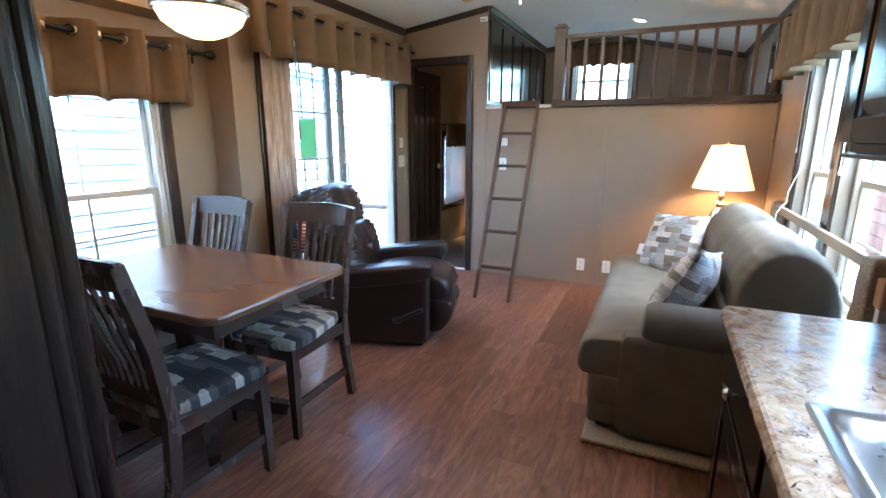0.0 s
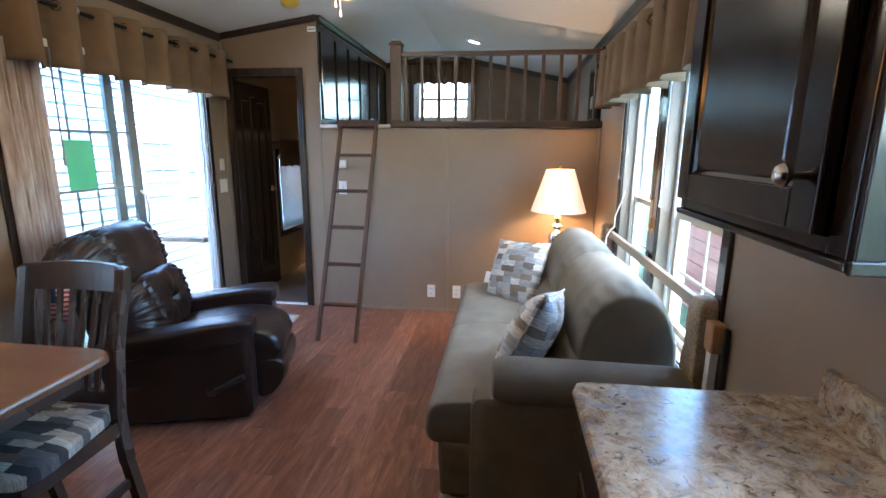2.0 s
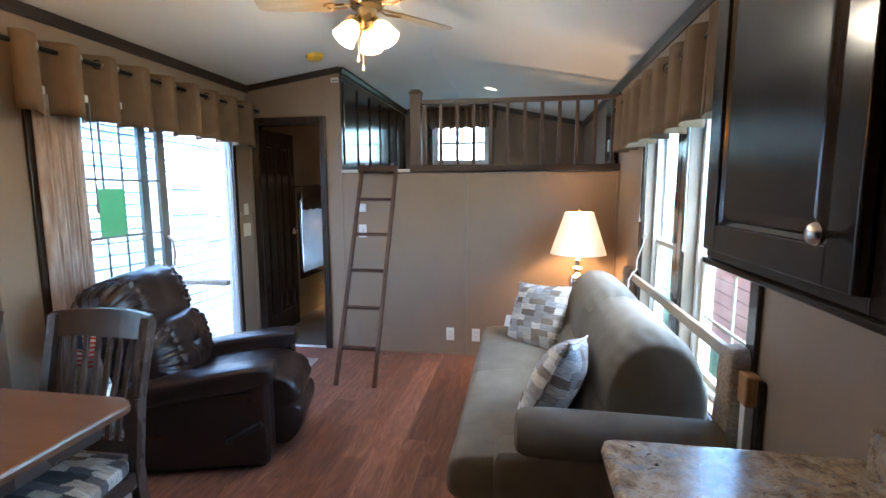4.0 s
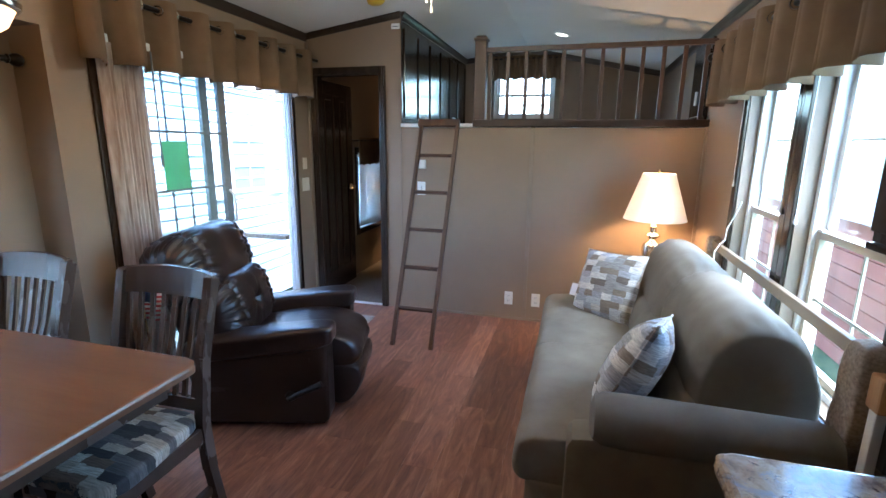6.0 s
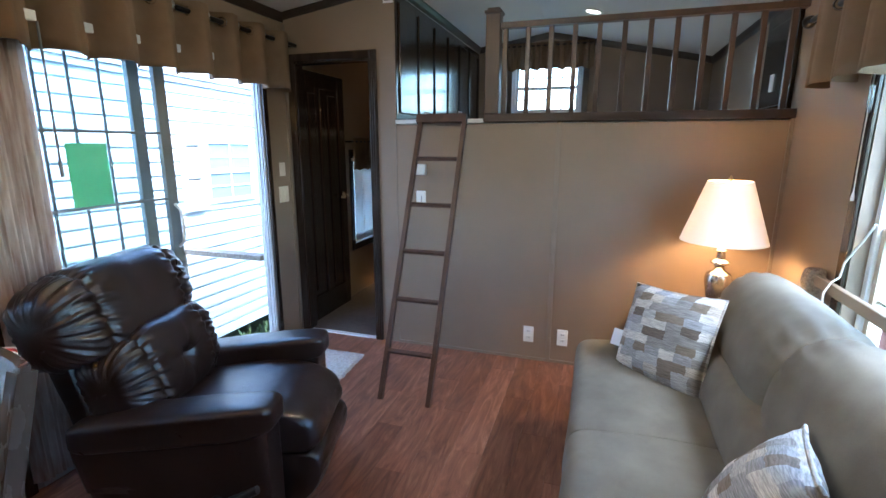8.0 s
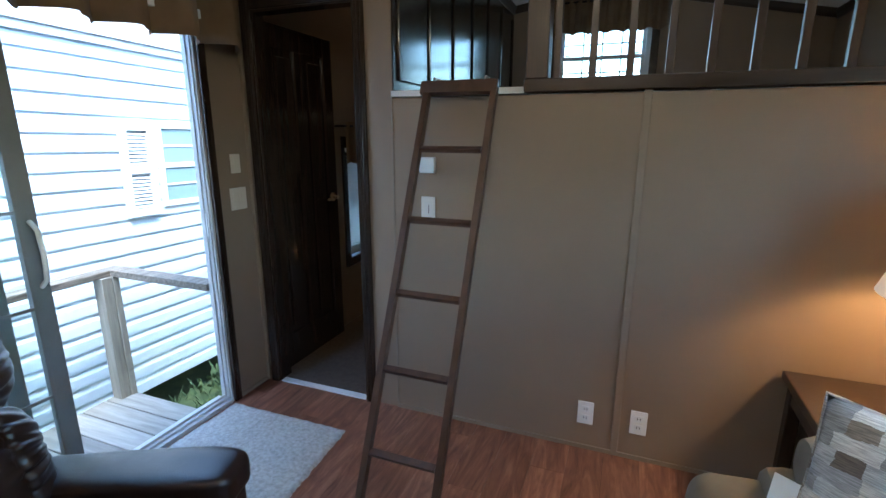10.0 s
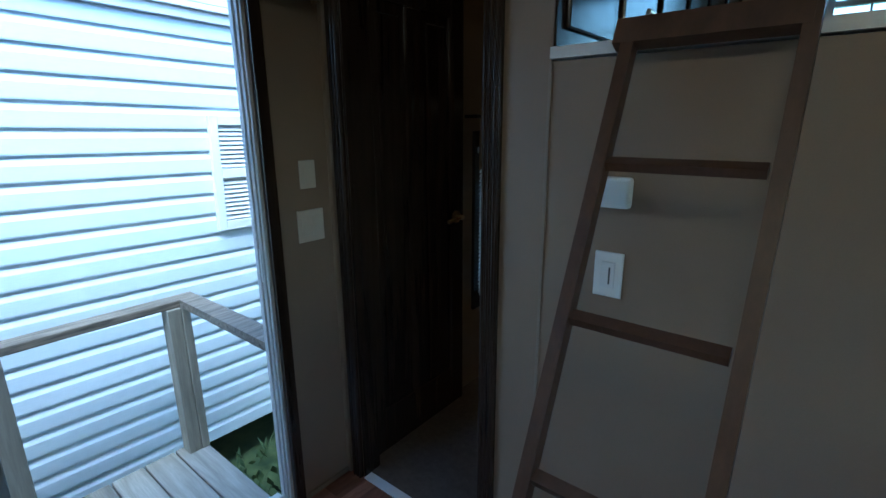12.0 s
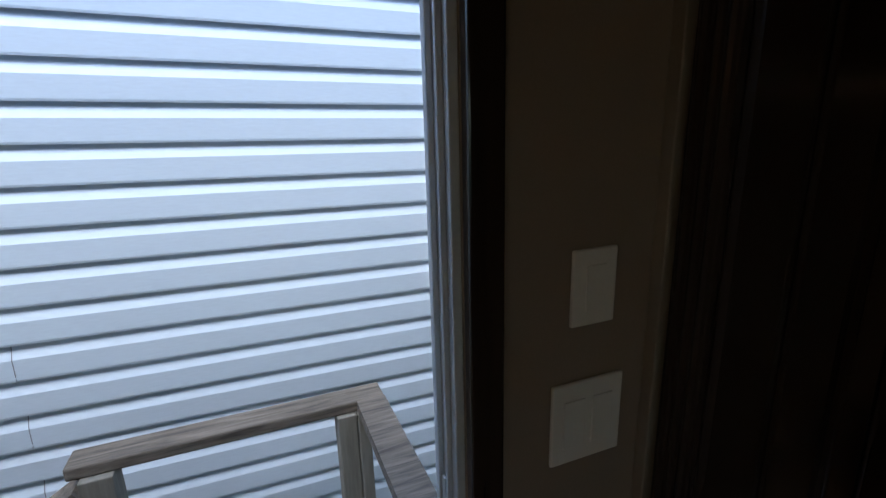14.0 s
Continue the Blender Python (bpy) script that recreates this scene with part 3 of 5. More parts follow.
def door_panel(y0, y1, x, nm, grid):
    st, z0, z1 = 0.065, 0.037, SDTOP - 0.041
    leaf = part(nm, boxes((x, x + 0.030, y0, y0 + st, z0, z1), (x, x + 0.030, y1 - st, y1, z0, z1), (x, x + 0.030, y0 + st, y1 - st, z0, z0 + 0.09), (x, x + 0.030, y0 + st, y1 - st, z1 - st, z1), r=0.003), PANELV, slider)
    bm = bmesh.new()
    box(bm, x + 0.014, x + 0.020, y0 + st, y1 - st, z0 + 0.09, z1 - st)
    part("pane", bm, GLASS, leaf).visible_shadow = False
    for a in ((2.747, 2.892, 3.037, 3.182) if grid else ()):
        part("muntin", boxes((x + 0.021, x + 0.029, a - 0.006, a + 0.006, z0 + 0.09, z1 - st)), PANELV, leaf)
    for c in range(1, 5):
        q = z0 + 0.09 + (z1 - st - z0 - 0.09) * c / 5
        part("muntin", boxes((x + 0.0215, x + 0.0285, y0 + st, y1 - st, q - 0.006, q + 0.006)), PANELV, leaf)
    return leaf


door_panel(SD0 + 0.031, 3.395, L - 0.090, "fixed_panel", True)
leaf = door_panel(SD0 + 0.09, 3.515, L - 0.052, "sliding_panel", False)
bm = bmesh.new()
tube(bm, [(L - 0.022, 3.487, 0.90), (L + 0.012, 3.489, 0.93), (L + 0.022, 3.489, 1.02), (L + 0.012, 3.489, 1.11), (L - 0.022, 3.487, 1.14)], 0.009)
part("handle", bm, WHITEP, leaf, "curved white pull handle", True)
part("latch", boxes((L - 0.040, L - 0.030, SD1 - 0.017, SD1 - 0.012, 0.93, 1.05), r=0.002), STEEL, slider, "metal latch keeper")

# ---- outdoors ----
bm = bmesh.new()
quads(bm, [(-300, -300, -0.62), (300, -300, -0.62), (300, 300, -0.62), (-300, 300, -0.62)], [(0, 1, 2, 3)])
structure("ground", bm, GRASS, "grassy ground between the homes", "ground")

# neighbouring home, a step away across the gap
NX, NB, PITCH = -2.95, -0.370, 0.1132
home = thing("neighbour_home", "white vinyl-sided mobile home across the gap", "house", pose(0, 4.63, 0) @ pose(0, 0, 0, -1.2, 0, 0) @ pose(0, -4.63, 0))
N0, N1 = -6.0, 10.0
part("wall", boxes((NX - 4.5, NX - 0.014, N0, N1, -0.36, 2.02)), SIDE_SHADE, home)


def course(y0, y1):
    """One dutch-lap course: a flat lower face, a cove sloping back above it, a lip below."""
    prof = [(-0.0095, 0.0), (0.005, -0.004), (0.0065, 0.003), (0.006, 0.066), (0.001, 0.078), (-0.006, 0.093), (-0.010, PITCH - 0.004), (-0.013, PITCH + 0.004)]
    bm = bmesh.new()
    k = len(prof)
    quads(bm, [(x, y, z) for y in (y0, y1) for x, z in prof], [(j, j + 1, k + j + 1, k + j) for j in range(k - 1)])
    me = bpy.data.meshes.new("siding_board")
    bmesh.ops.recalc_face_normals(bm, faces=bm.faces[:])
    bm.to_mesh(me)
    bm.free()
    me.materials.append(SIDING)
    return me


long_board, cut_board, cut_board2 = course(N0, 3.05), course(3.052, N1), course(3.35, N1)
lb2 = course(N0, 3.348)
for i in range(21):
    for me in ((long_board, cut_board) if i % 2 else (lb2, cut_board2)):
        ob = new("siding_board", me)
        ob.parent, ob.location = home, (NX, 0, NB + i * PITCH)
part("soffit", boxes((NX - 0.2, NX + 0.05, N0, N1, 2.02, 2.05), (NX + 0.005, NX + 0.03, N0, N1, 1.97, 2.019), (NX + 0.03, NX + 0.05, N0, N1, 2.051, 2.17), r=0.004), VINYL, home)
bm = bmesh.new()
vs = [(NX + 0.07, N0, 2.17), (NX - 2.2, N0, 2.75), (NX - 4.6, N0, 2.17), (NX + 0.07, N1, 2.17), (NX - 2.2, N1, 2.75), (NX - 4.6, N1, 2.17)]
quads(bm, vs, [(0, 1, 4, 3), (1, 2, 5, 4), (0, 3, 5, 2), (0, 2, 1), (3, 4, 5)])
part("roof", bm, SIDE_SHADE, home)
# its window, with louvred shutters
W0, W1, WZ0, WZ1 = 4.92, 5.55, 0.93, 1.52
win = part("window", boxes((NX - 0.01, NX + 0.02, W0, W0 + 0.04, WZ0, WZ1), (NX - 0.01, NX + 0.02, W1 - 0.04, W1, WZ0, WZ1), (NX - 0.01, NX + 0.02, W0 + 0.04, W1 - 0.04, WZ0, WZ0 + 0.04),
                           (NX - 0.01, NX + 0.02, W0 + 0.04, W1 - 0.04, WZ1 - 0.04, WZ1), (NX - 0.01, NX + 0.018, W0 + 0.04, W1 - 0.04, 1.205, 1.24), r=0.003), VINYL, home)
# the sky's reflection is painted in as a pale blue-grey base colour
NPANE = plain("sky_painted_pane", (0.22, 0.30, 0.33), 0.06)
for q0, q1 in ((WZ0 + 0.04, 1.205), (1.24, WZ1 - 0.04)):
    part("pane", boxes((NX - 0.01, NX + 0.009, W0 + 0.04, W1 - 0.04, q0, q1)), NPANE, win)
    for c in (1,):
        a = W0 + 0.04 + (W1 - W0 - 0.08) * c / 2
        part("muntin", boxes((NX + 0.009, NX + 0.014, a - 0.007, a + 0.007, q0, q1)), VINYL, win)
    part("muntin", boxes((NX + 0.009, NX + 0.0135, W0 + 0.04, W1 - 0.04, (q0 + q1) / 2 - 0.007, (q0 + q1) / 2 + 0.007)), VINYL, win)
for y0 in (4.645, 5.585):
    rows = [(NX + 0.006, NX + 0.035, y0, y0 + 0.045, 0.885, 1.51), (NX + 0.006, NX + 0.035, y0 + 0.19, y0 + 0.235, 0.885, 1.51)]
    rows += [(NX + 0.006, NX + 0.035, y0 + 0.045, y0 + 0.19, z, z + 0.05) for z in (0.885, 1.175, 1.46)]
    sh = part("shutter", boxes(*rows, r=0.002), VINYL, home)
    for z0 in (0.935, 1.225):
        for k in range(10 if z0 < 1 else 9):
            bm = bmesh.new()
            z = z0 + 0.006 + k * 0.0245
            bar(bm, (NX + 0.018, y0 + 0.045, z + 0.01), (NX + 0.018, y0 + 0.19, z + 0.01), 0.018, 0.006, (0.5, 0, -0.8))
            part("louvre", bm, VINYL, sh)

# small weathered deck with a rail
DZ = -0.165
deck = thing("deck", "weathered grey wooden deck with a railing", "deck")
bm = boxes((-0.42, 0.42, -0.068, 0.068, -0.03, 0.0), r=0.005)
me_b = part("deck_board", bm, DECK, deck)
me_b.location = (-2.30, 4.33 - 0.07, DZ)
me_b.data.name = "deck_board"
for k in range(1, 9):
    ob = new("deck_board", me_b.data)
    ob.parent, ob.location = deck, (-2.30, 4.26 - k * 0.143, DZ)
part("joist", boxes((-2.72, -2.68, 3.03, 4.32, DZ - 0.18, DZ - 0.031), (-1.95, -1.91, 3.03, 4.32, DZ - 0.18, DZ - 0.031), (-2.68, -1.95, 4.28, 4.32, DZ - 0.18, DZ - 0.031)), DECKPOST, deck)
for px, py, z1 in ((-2.67, 4.27, 0.612), (-2.665, 3.60, 0.612)):
    part("post", boxes((px - 0.04, px + 0.04, py - 0.04, py + 0.02 if py == 4.27 else py + 0.04, -0.6, z1), *([(px + 0.008, px + 0.045, py + 0.022, py + 0.06, -0.6, z1)] if py == 4.27 else []), r=0.004), DECKPOST, deck)
part("handrail", boxes((-2.735, -2.645, 3.53, 4.385, 0.612, 0.650), r=0.006), DECKRAIL, deck)
bm = bmesh.new()
bar(bm, (-2.645, 4.34, 0.631), (-1.89, 4.34, 0.631), 0.09, 0.038, (0, 1, 0))
part("handrail", bm, DECKRAIL, deck)
bm = bmesh.new()
bar(bm, (-2.66, 3.56, 0.58), (-2.66, 2.60, -0.05), 0.09, 0.038, (1, 0, 0))
part("stair_rail", bm, DECKRAIL, deck)
for k in range(3):
    part("stair_tread", boxes((-2.68, -1.93, 2.97 - 0.28 * (k + 1), 2.95 - 0.28 * k, DZ - 0.15 * (k + 1) - 0.035, DZ - 0.15 * (k + 1)), r=0.004), DECK, deck)
    part("stair_riser", boxes((-2.64, -1.97, 2.91 - 0.28 * k, 2.94 - 0.28 * k, -0.62, DZ - 0.15 * (k + 1) - 0.036)), DECKPOST, deck)
# weeds in the gap
random.seed(4)
bm = bmesh.new()
for k in range(900):
    x, y = random.uniform(-2.9, -1.95), random.uniform(4.35, 6.6)
    h, a = random.uniform(0.03, 0.13), random.uniform(0, 6.28)
    d = Vector((math.cos(a), math.sin(a), 0))
    s = Vector((-d.y, d.x, 0)) * random.uniform(0.008, 0.025)
    p = Vector((x, y, -0.62 + random.uniform(0, 0.14)))
    q = p + d * h * 0.6 + Vector((0, 0, h))
    quads(bm, [p, p + d * h * 0.35 + s + Vector((0, 0, h * 0.5)), q, p + d * h * 0.35 - s + Vector((0, 0, h * 0.5))], [(0, 1, 2, 3)])
tagged(part("weeds", bm, LEAF), "low green weeds on the ground", "weeds", kind="stuff")

# red-sided shed and a pale home across the lawn on the window side
shed = thing("red_shed", "low red lap-sided shed on the lawn", "shed")
part("wall", boxes((3.2, 5.6, 4.2, 8.6, -0.62, 0.8)), RED, shed)
for k in range(9):
    part("siding_board", boxes((3.17, 3.2, 4.2, 8.6, -0.6 + k * 0.155, -0.455 + k * 0.155)), RED, shed)
bm = bmesh.new()
quads(bm, [(3.08, 4.1, 0.8), (4.4, 4.1, 1.1), (5.7, 4.1, 0.8), (3.08, 8.7, 0.8), (4.4, 8.7, 1.1), (5.7, 8.7, 0.8)], [(0, 1, 4, 3), (1, 2, 5, 4), (0, 3, 5, 2), (0, 2, 1), (3, 4, 5)])
part("roof", bm, SIDE_SHADE, shed)


def settle(ob, x, y, z=0.0):
    """Puts a thing's origin at its base; its parts, built in the room's axes, keep their places."""
    ob.location = (x, y, z)
    seen = set()
    for c in ob.children_recursive:
        if c.type == "MESH" and c.data.name not in seen and c.location.length == 0:
            seen.add(c.data.name)
            c.data.transform(Matrix.Translation((-x, -y, -z)))
    return ob


def axes(place, up, along):
    """A pose whose z is up and whose x lies nearest to along."""
    z = Vector(up).normalized()
    x = Vector(along)
    x = (x - z * x.dot(z)).normalized()
    y = z.cross(x)
    m = Matrix((x, y, z)).transposed().to_4x4()
    m.translation = Vector(place)
    return m


# ---- stuffed shapes ----
def smooth_loop(pts, per=6):
    """A closed rounded curve through a few (x, z) corners."""
    out, n = [], len(pts)
    for i in range(n):
        a, b, c, d = (Vector(pts[(i + k) % n]) for k in (-1, 0, 1, 2))
        for j in range(per):
            t = j / per
            out.append(0.5 * (2 * b + (c - a) * t + (2 * a - 5 * b + 4 * c - d) * t * t + (3 * b - a - 3 * c + d) * t ** 3))
    return out


def loaf(bm, pts, y0, y1, shrink=0.10, round_y=0.05, gather=0.0, top=None, folds=11, seed=0, lump=0.004, stations=44):
    """A stuffed cushion of one cross-section along y, rounded and gathered at its two ends."""
    loop = smooth_loop(pts)
    mid = sum(loop, Vector((0, 0))) / len(loop)
    hy, cy = (y1 - y0) / 2, (y0 + y1) / 2
    rings = []
    ts = [-1 + 2 * i / stations for i in range(stations + 1)]
    for t in ts:
        t = math.copysign(1 - (1 - abs(t)) ** 1.6, t)
        d = hy * (1 - abs(t))
        end = max(0.0, 1 - d / round_y)
        k = 1 - shrink * (1 - math.sqrt(max(0.0, 1 - end * end)))
        ring = []
        for i, p in enumerate(loop):
            q = mid + (p - mid) * k
            out = (p - mid).normalized()
            g = 0.0
            if gather and (top is None or p.y > top):
                near = min(1.0, d / 0.05) * math.exp(-d / 0.09)
                a = math.atan2(p.y - mid.y, p.x - mid.x)
                g = -gather * near * max(0.0, math.sin(a * folds + seed + 0.6 * math.sin(d * 40 + seed))) ** 2
            w = Vector((q.x, cy + hy * t, q.y))
            g += lump * noise.noise(w * 5 + Vector((seed * 3.1, seed, 0)))
            ring.append(bm.verts.new((q.x + out.x * g, cy + hy * t, q.y + out.y * g)))
        rings.append(ring)
    n = len(loop)
    for a, b in zip(rings, rings[1:]):
        for i in range(n):
            bm.faces.new((a[i], a[(i + 1) % n], b[(i + 1) % n], b[i])).smooth = True
    for ring, sg in ((rings[0], -1), (rings[-1], 1)):
        prev = ring
        for k, o in ((0.93, 0.002), (0.6, 0.010), (0.25, 0.014)):
            c = sum((v.co for v in ring), Vector()) / n
            cur = [bm.verts.new(c + (v.co - c) * k + Vector((0, sg * o, 0))) for v in ring]
            for i in range(n):
                bm.faces.new((prev[i], prev[(i + 1) % n], cur[(i + 1) % n], cur[i])).smooth = True
            prev = cur
        bm.faces.new(prev)


# ---- sofa ----
sofa = thing("sofa", "grey-green microfibre sofa with puffy back cushions", "sofa")
part("base", boxes((0.475, 0.70, 2.17, 3.90, 0.05, 0.20), (0.70, 1.40, 2.15, 3.91, 0.05, 0.24), r=0.02), SOFA, sofa)
bm = bmesh.new()
soft(bm, (0.22, 1.74, 0.18), (0.568, 3.035, 0.225), 10, 14, 0, 0.004, 3)
part("front_rail", bm, SOFA, sofa)
for y0, y1, sd in ((2.175, 3.045, 1), (3.05, 3.905, 2)):
    bm = bmesh.new()
    loaf(bm, [(0.430, 0.30), (0.418, 0.37), (0.440, 0.445), (0.52, 0.470), (0.75, 0.482), (0.98, 0.470), (1.09, 0.44), (1.09, 0.30), (0.75, 0.29), (0.50, 0.285)], y0, y1, 0.06, 0.035, 0, None, 9, sd, 0.006)
    part("seat_cushion", bm, SOFA, sofa)
    for yy in (y0 + 0.012, y1 - 0.012):
        bm = bmesh.new()
        tube(bm, [(0.60, yy, 0.463), (0.50, yy, 0.458), (0.444, yy, 0.436), (0.427, yy, 0.37), (0.436, yy, 0.31)], 0.004, 6)
        part("welt", bm, SOFA, sofa)
for yy in (2.20, 3.86):
    bm = bmesh.new()
    soft(bm, (0.79, 0.15, 0.48), (0.995, yy, 0.28), 14, 14, 0, 0.003, 5)
    lathe(bm, [(0.0, -0.012), (0.05, -0.010), (0.076, 0.0), (0.090, 0.028), (0.094, 0.10), (0.092, 0.40), (0.089, 0.66), (0.080, 0.70), (0.05, 0.712), (0.0, 0.714)], 32, (0.685, yy, 0.566), Matrix.Rotation(radians(90), 4, "Y"))
    part("arm", bm, SOFA, sofa, smooth=True)
part("back_frame", boxes((1.24, 1.40, 2.29, 3.82, 0.05, 0.60), r=0.03), SOFA, sofa)
bm = bmesh.new()
loaf(bm, [(0.93, 0.46), (0.925, 0.54), (0.97, 0.625), (1.06, 0.65), (1.12, 0.58), (1.12, 0.46)], 2.29, 3.78, 0.25, 0.08, 0.02, None, 13, 9, 0.008)
part("lumbar_cushion", bm, SOFA, sofa)
for y0, y1, sd in ((2.285, 3.055, 1), (3.035, 3.83, 2)):
    bm = bmesh.new()
    loaf(bm, [(1.02, 0.50), (0.995, 0.60), (1.005, 0.73), (1.055, 0.85), (1.145, 0.922), (1.25, 0.918), (1.335, 0.855), (1.385, 0.74), (1.398, 0.60), (1.39, 0.50), (1.20, 0.48)], y0, y1, 0.17, 0.13, 0.020, 0.74, 19, sd, 0.006)
    part("back_cushion", bm, SOFA, sofa)
for q in ((0.55, 2.24), (0.55, 3.84), (1.34, 2.2), (1.34, 3.86)):
    part("foot", boxes((q[0] - 0.03, q[0] + 0.03, q[1] - 0.03, q[1] + 0.03, 0.022, 0.052)), BLACKP, sofa)
settle(sofa, 0.95, 3.03)
bm = bmesh.new()
box(bm, 0.47, 1.38, 2.07, 3.93, 0.0, 0.022, 0.008)
tagged(part("carpet_pad", bm, FUR), "beige carpet offcut lying under the sofa", "carpet pad")


def throw_pillow(s, h, seed):
    """A stuffed square with pinched corners and a seam."""
    n = 22
    bm = bmesh.new()
    rows = {}
    for side in (1, -1):
        for i in range(n + 1):
            for j in range(n + 1):
                u, v = 2 * i / n - 1, 2 * j / n - 1
                edge = i in (0, n) or j in (0, n)
                if edge and side == -1:
                    rows[side, i, j] = rows[1, i, j]
                    continue
                t = (max(0.0, 1 - abs(u) ** 2.4) * max(0.0, 1 - abs(v) ** 2.4)) ** 0.55
                bow = 1 - 0.055 * (1 - v * v) * abs(u) - 0.055 * (1 - u * u) * abs(v)
                wr = 0.006 * noise.noise(Vector((u * 2.2, v * 2.2, seed + side))) * t
                rows[side, i, j] = bm.verts.new((u * s / 2 * bow, v * s / 2 * bow, side * h / 2 * t + wr + 0.004 * noise.noise(Vector((u * 5, v * 5, seed)))))
    for side in (1, -1):
        for i in range(n):
            for j in range(n):
                f = bm.faces.new([rows[side, a, b] for a, b in ((i, j), (i + 1, j), (i + 1, j + 1), (i, j + 1))])
                f.smooth = True
    return bm


def piping(s):
    pts = []
    n = 16
    for k in range(4):
        for i in range(n):
            u = 2 * i / n - 1
            b = 1 - 0.055 * (1 - u * u)
            a, c = [(u, -b), (b, u), (-u, b), (-b, -u)][k]
            pts.append((a * s / 2, c * s / 2, 0))
    pts.append(pts[0])
    bm = bmesh.new()
    tube(bm, pts, 0.005, 6)
    return bm


for place, up, along, seed, lab in (((0.80, 3.60, 0.63), (-0.62, -0.60, 0.36), (0.62, -0.72, 0.12), 1, "patchwork print pillow leaning on the back cushion at the lamp end"),
                                    ((0.835, 2.47, 0.645), (-0.84, 0.34, 0.40), (0.53, 1.24, -0.35), 5, "patchwork print pillow leaning on the sofa arm")):
    pil = thing("throw_pillow", lab, "pillow", axes(place, up, along), "sofa pillows")
    part("cover", throw_pillow(0.44, 0.19, seed), PILLOWFAB, pil)
    part("piping", piping(0.44), PILLOWFAB, pil, smooth=True)
    if seed == 1:
        part("paper_tag", boxes((-0.275, -0.21, -0.10, -0.02, -0.001, 0.001)), WHITEP, pil, "white paper tag")

# ---- recliner ----
rec = thing("recliner", "dark brown leather recliner with padded arms", "recliner", pose(-1.02, 2.925, 0, 0, 0, 15.5))
part("base", boxes((-0.36, 0.33, -0.36, 0.36, 0.03, 0.30), r=0.02), LEATHER, rec)
for sgn in (-1, 1):
    bm = bmesh.new()

    def rake(w):
        if w.x < 0:
            w.x += 0.10 * (0.21 - w.z) / 0.42 * (-w.x / 0.37)
        if w.z > 0:
            w.z += 0.054 * w.x / 0.4
        return w
    soft(bm, (0.745, 0.15, 0.42), (-0.028, sgn * 0.31, 0.24), 16, 18, 0, 0.002, 3, None, rake)
    part("side_panel", bm, LEATHER, rec)
    bm = bmesh.new()

    def droop(w):
        w.z += 0.054 * w.x / 0.4
        return w
    soft(bm, (0.775, 0.182, 0.125), (-0.018, sgn * 0.31, 0.465), 5.5, 24, 0.008, 0.005, 4 + sgn, None, droop)
    part("arm_pad", bm, LEATHER, rec)
bm = bmesh.new()
loaf(bm, [(-0.22, 0.30), (-0.22, 0.40), (-0.05, 0.455), (0.18, 0.475), (0.34, 0.465), (0.435, 0.425), (0.478, 0.355), (0.468, 0.300), (0.40, 0.270), (0.10, 0.26)], -0.222, 0.222, 0.16, 0.07, 0.012, None, 15, 8, 0.010)
part("seat_cushion", bm, LEATHER, rec)
bm = bmesh.new()
loaf(bm, [(0.30, 0.285), (0.42, 0.292), (0.478, 0.265), (0.490, 0.20), (0.462, 0.12), (0.405, 0.055), (0.33, 0.05), (0.30, 0.15)], -0.222, 0.222, 0.18, 0.08, 0.016, None, 17, 3, 0.010)
part("footrest", bm, LEATHER, rec)
for nm, size, place, tilt, sd in (("lower_back", (0.30, 0.64, 0.37), (-0.275, 0, 0.57), -16, 2), ("headrest", (0.34, 0.78, 0.38), (-0.43, 0, 0.82), -20, 6)):
    bm = bmesh.new()

    def pull(w, size=size, sd=sd):
        e = abs(w.y) / (size[1] / 2)
        a = math.atan2(w.z, w.x)
        k = 1 - 0.075 * math.exp(-((e - 0.60) / 0.035) ** 2) - 0.10 * max(0, e - 0.6) ** 2
        if e > 0.40:
            f = min(1.0, (e - 0.40) / 0.18)
            ph = a * 19 + sd + 1.6 * noise.noise(Vector((a * 2, w.y * 9, sd)))
            k += f * (0.030 * math.sin(ph) + 0.022 * math.sin(1.7 * ph + w.y * 34) - 0.016)
        if sd == 2 and w.x > 0:
            rr = math.hypot(w.y, w.z + 0.02)
            k -= 0.22 * math.exp(-(rr / 0.035) ** 2) + 0.03 * math.exp(-(rr / 0.13) ** 2) * max(0.0, math.sin(7 * math.atan2(w.z + 0.02, w.y)))
        return Vector((w.x * k, w.y, w.z * k))
    soft(bm, size, place, 3.4, 62, 0, 0.010, sd, Matrix.Rotation(radians(tilt), 4, "Y"), pull)
    part(nm, bm, LEATHER, rec)
bm = bmesh.new()
soft(bm, (0.12, 0.60, 0.70), (-0.42, 0, 0.55), 6, 14, 0, 0.006, 7, Matrix.Rotation(radians(-16), 4, "Y"))
part("back_shell", bm, LEATHER, rec)
bm = bmesh.new()
tube(bm, [(0.15, -0.38, 0.195), (0.15, -0.415, 0.195), (0.16, -0.425, 0.20), (0.22, -0.43, 0.235), (0.30, -0.432, 0.275), (0.325, -0.432, 0.288)], 0.015)
lathe(bm, [(0.0, 0.0), (0.026, 0.0), (0.028, 0.01), (0.022, 0.022), (0.0, 0.024)], 16, (0.15, -0.385, 0.195), Matrix.Rotation(radians(90), 4, "X"))
part("lever", bm, BLACKP, rec, "black release lever", True)
for q in ((-0.3, -0.3), (-0.3, 0.3), (0.28, -0.3), (0.28, 0.3)):
    part("foot", boxes((q[0] - 0.025, q[0] + 0.025, q[1] - 0.025, q[1] + 0.025, 0, 0.032)), BLACKP, rec)

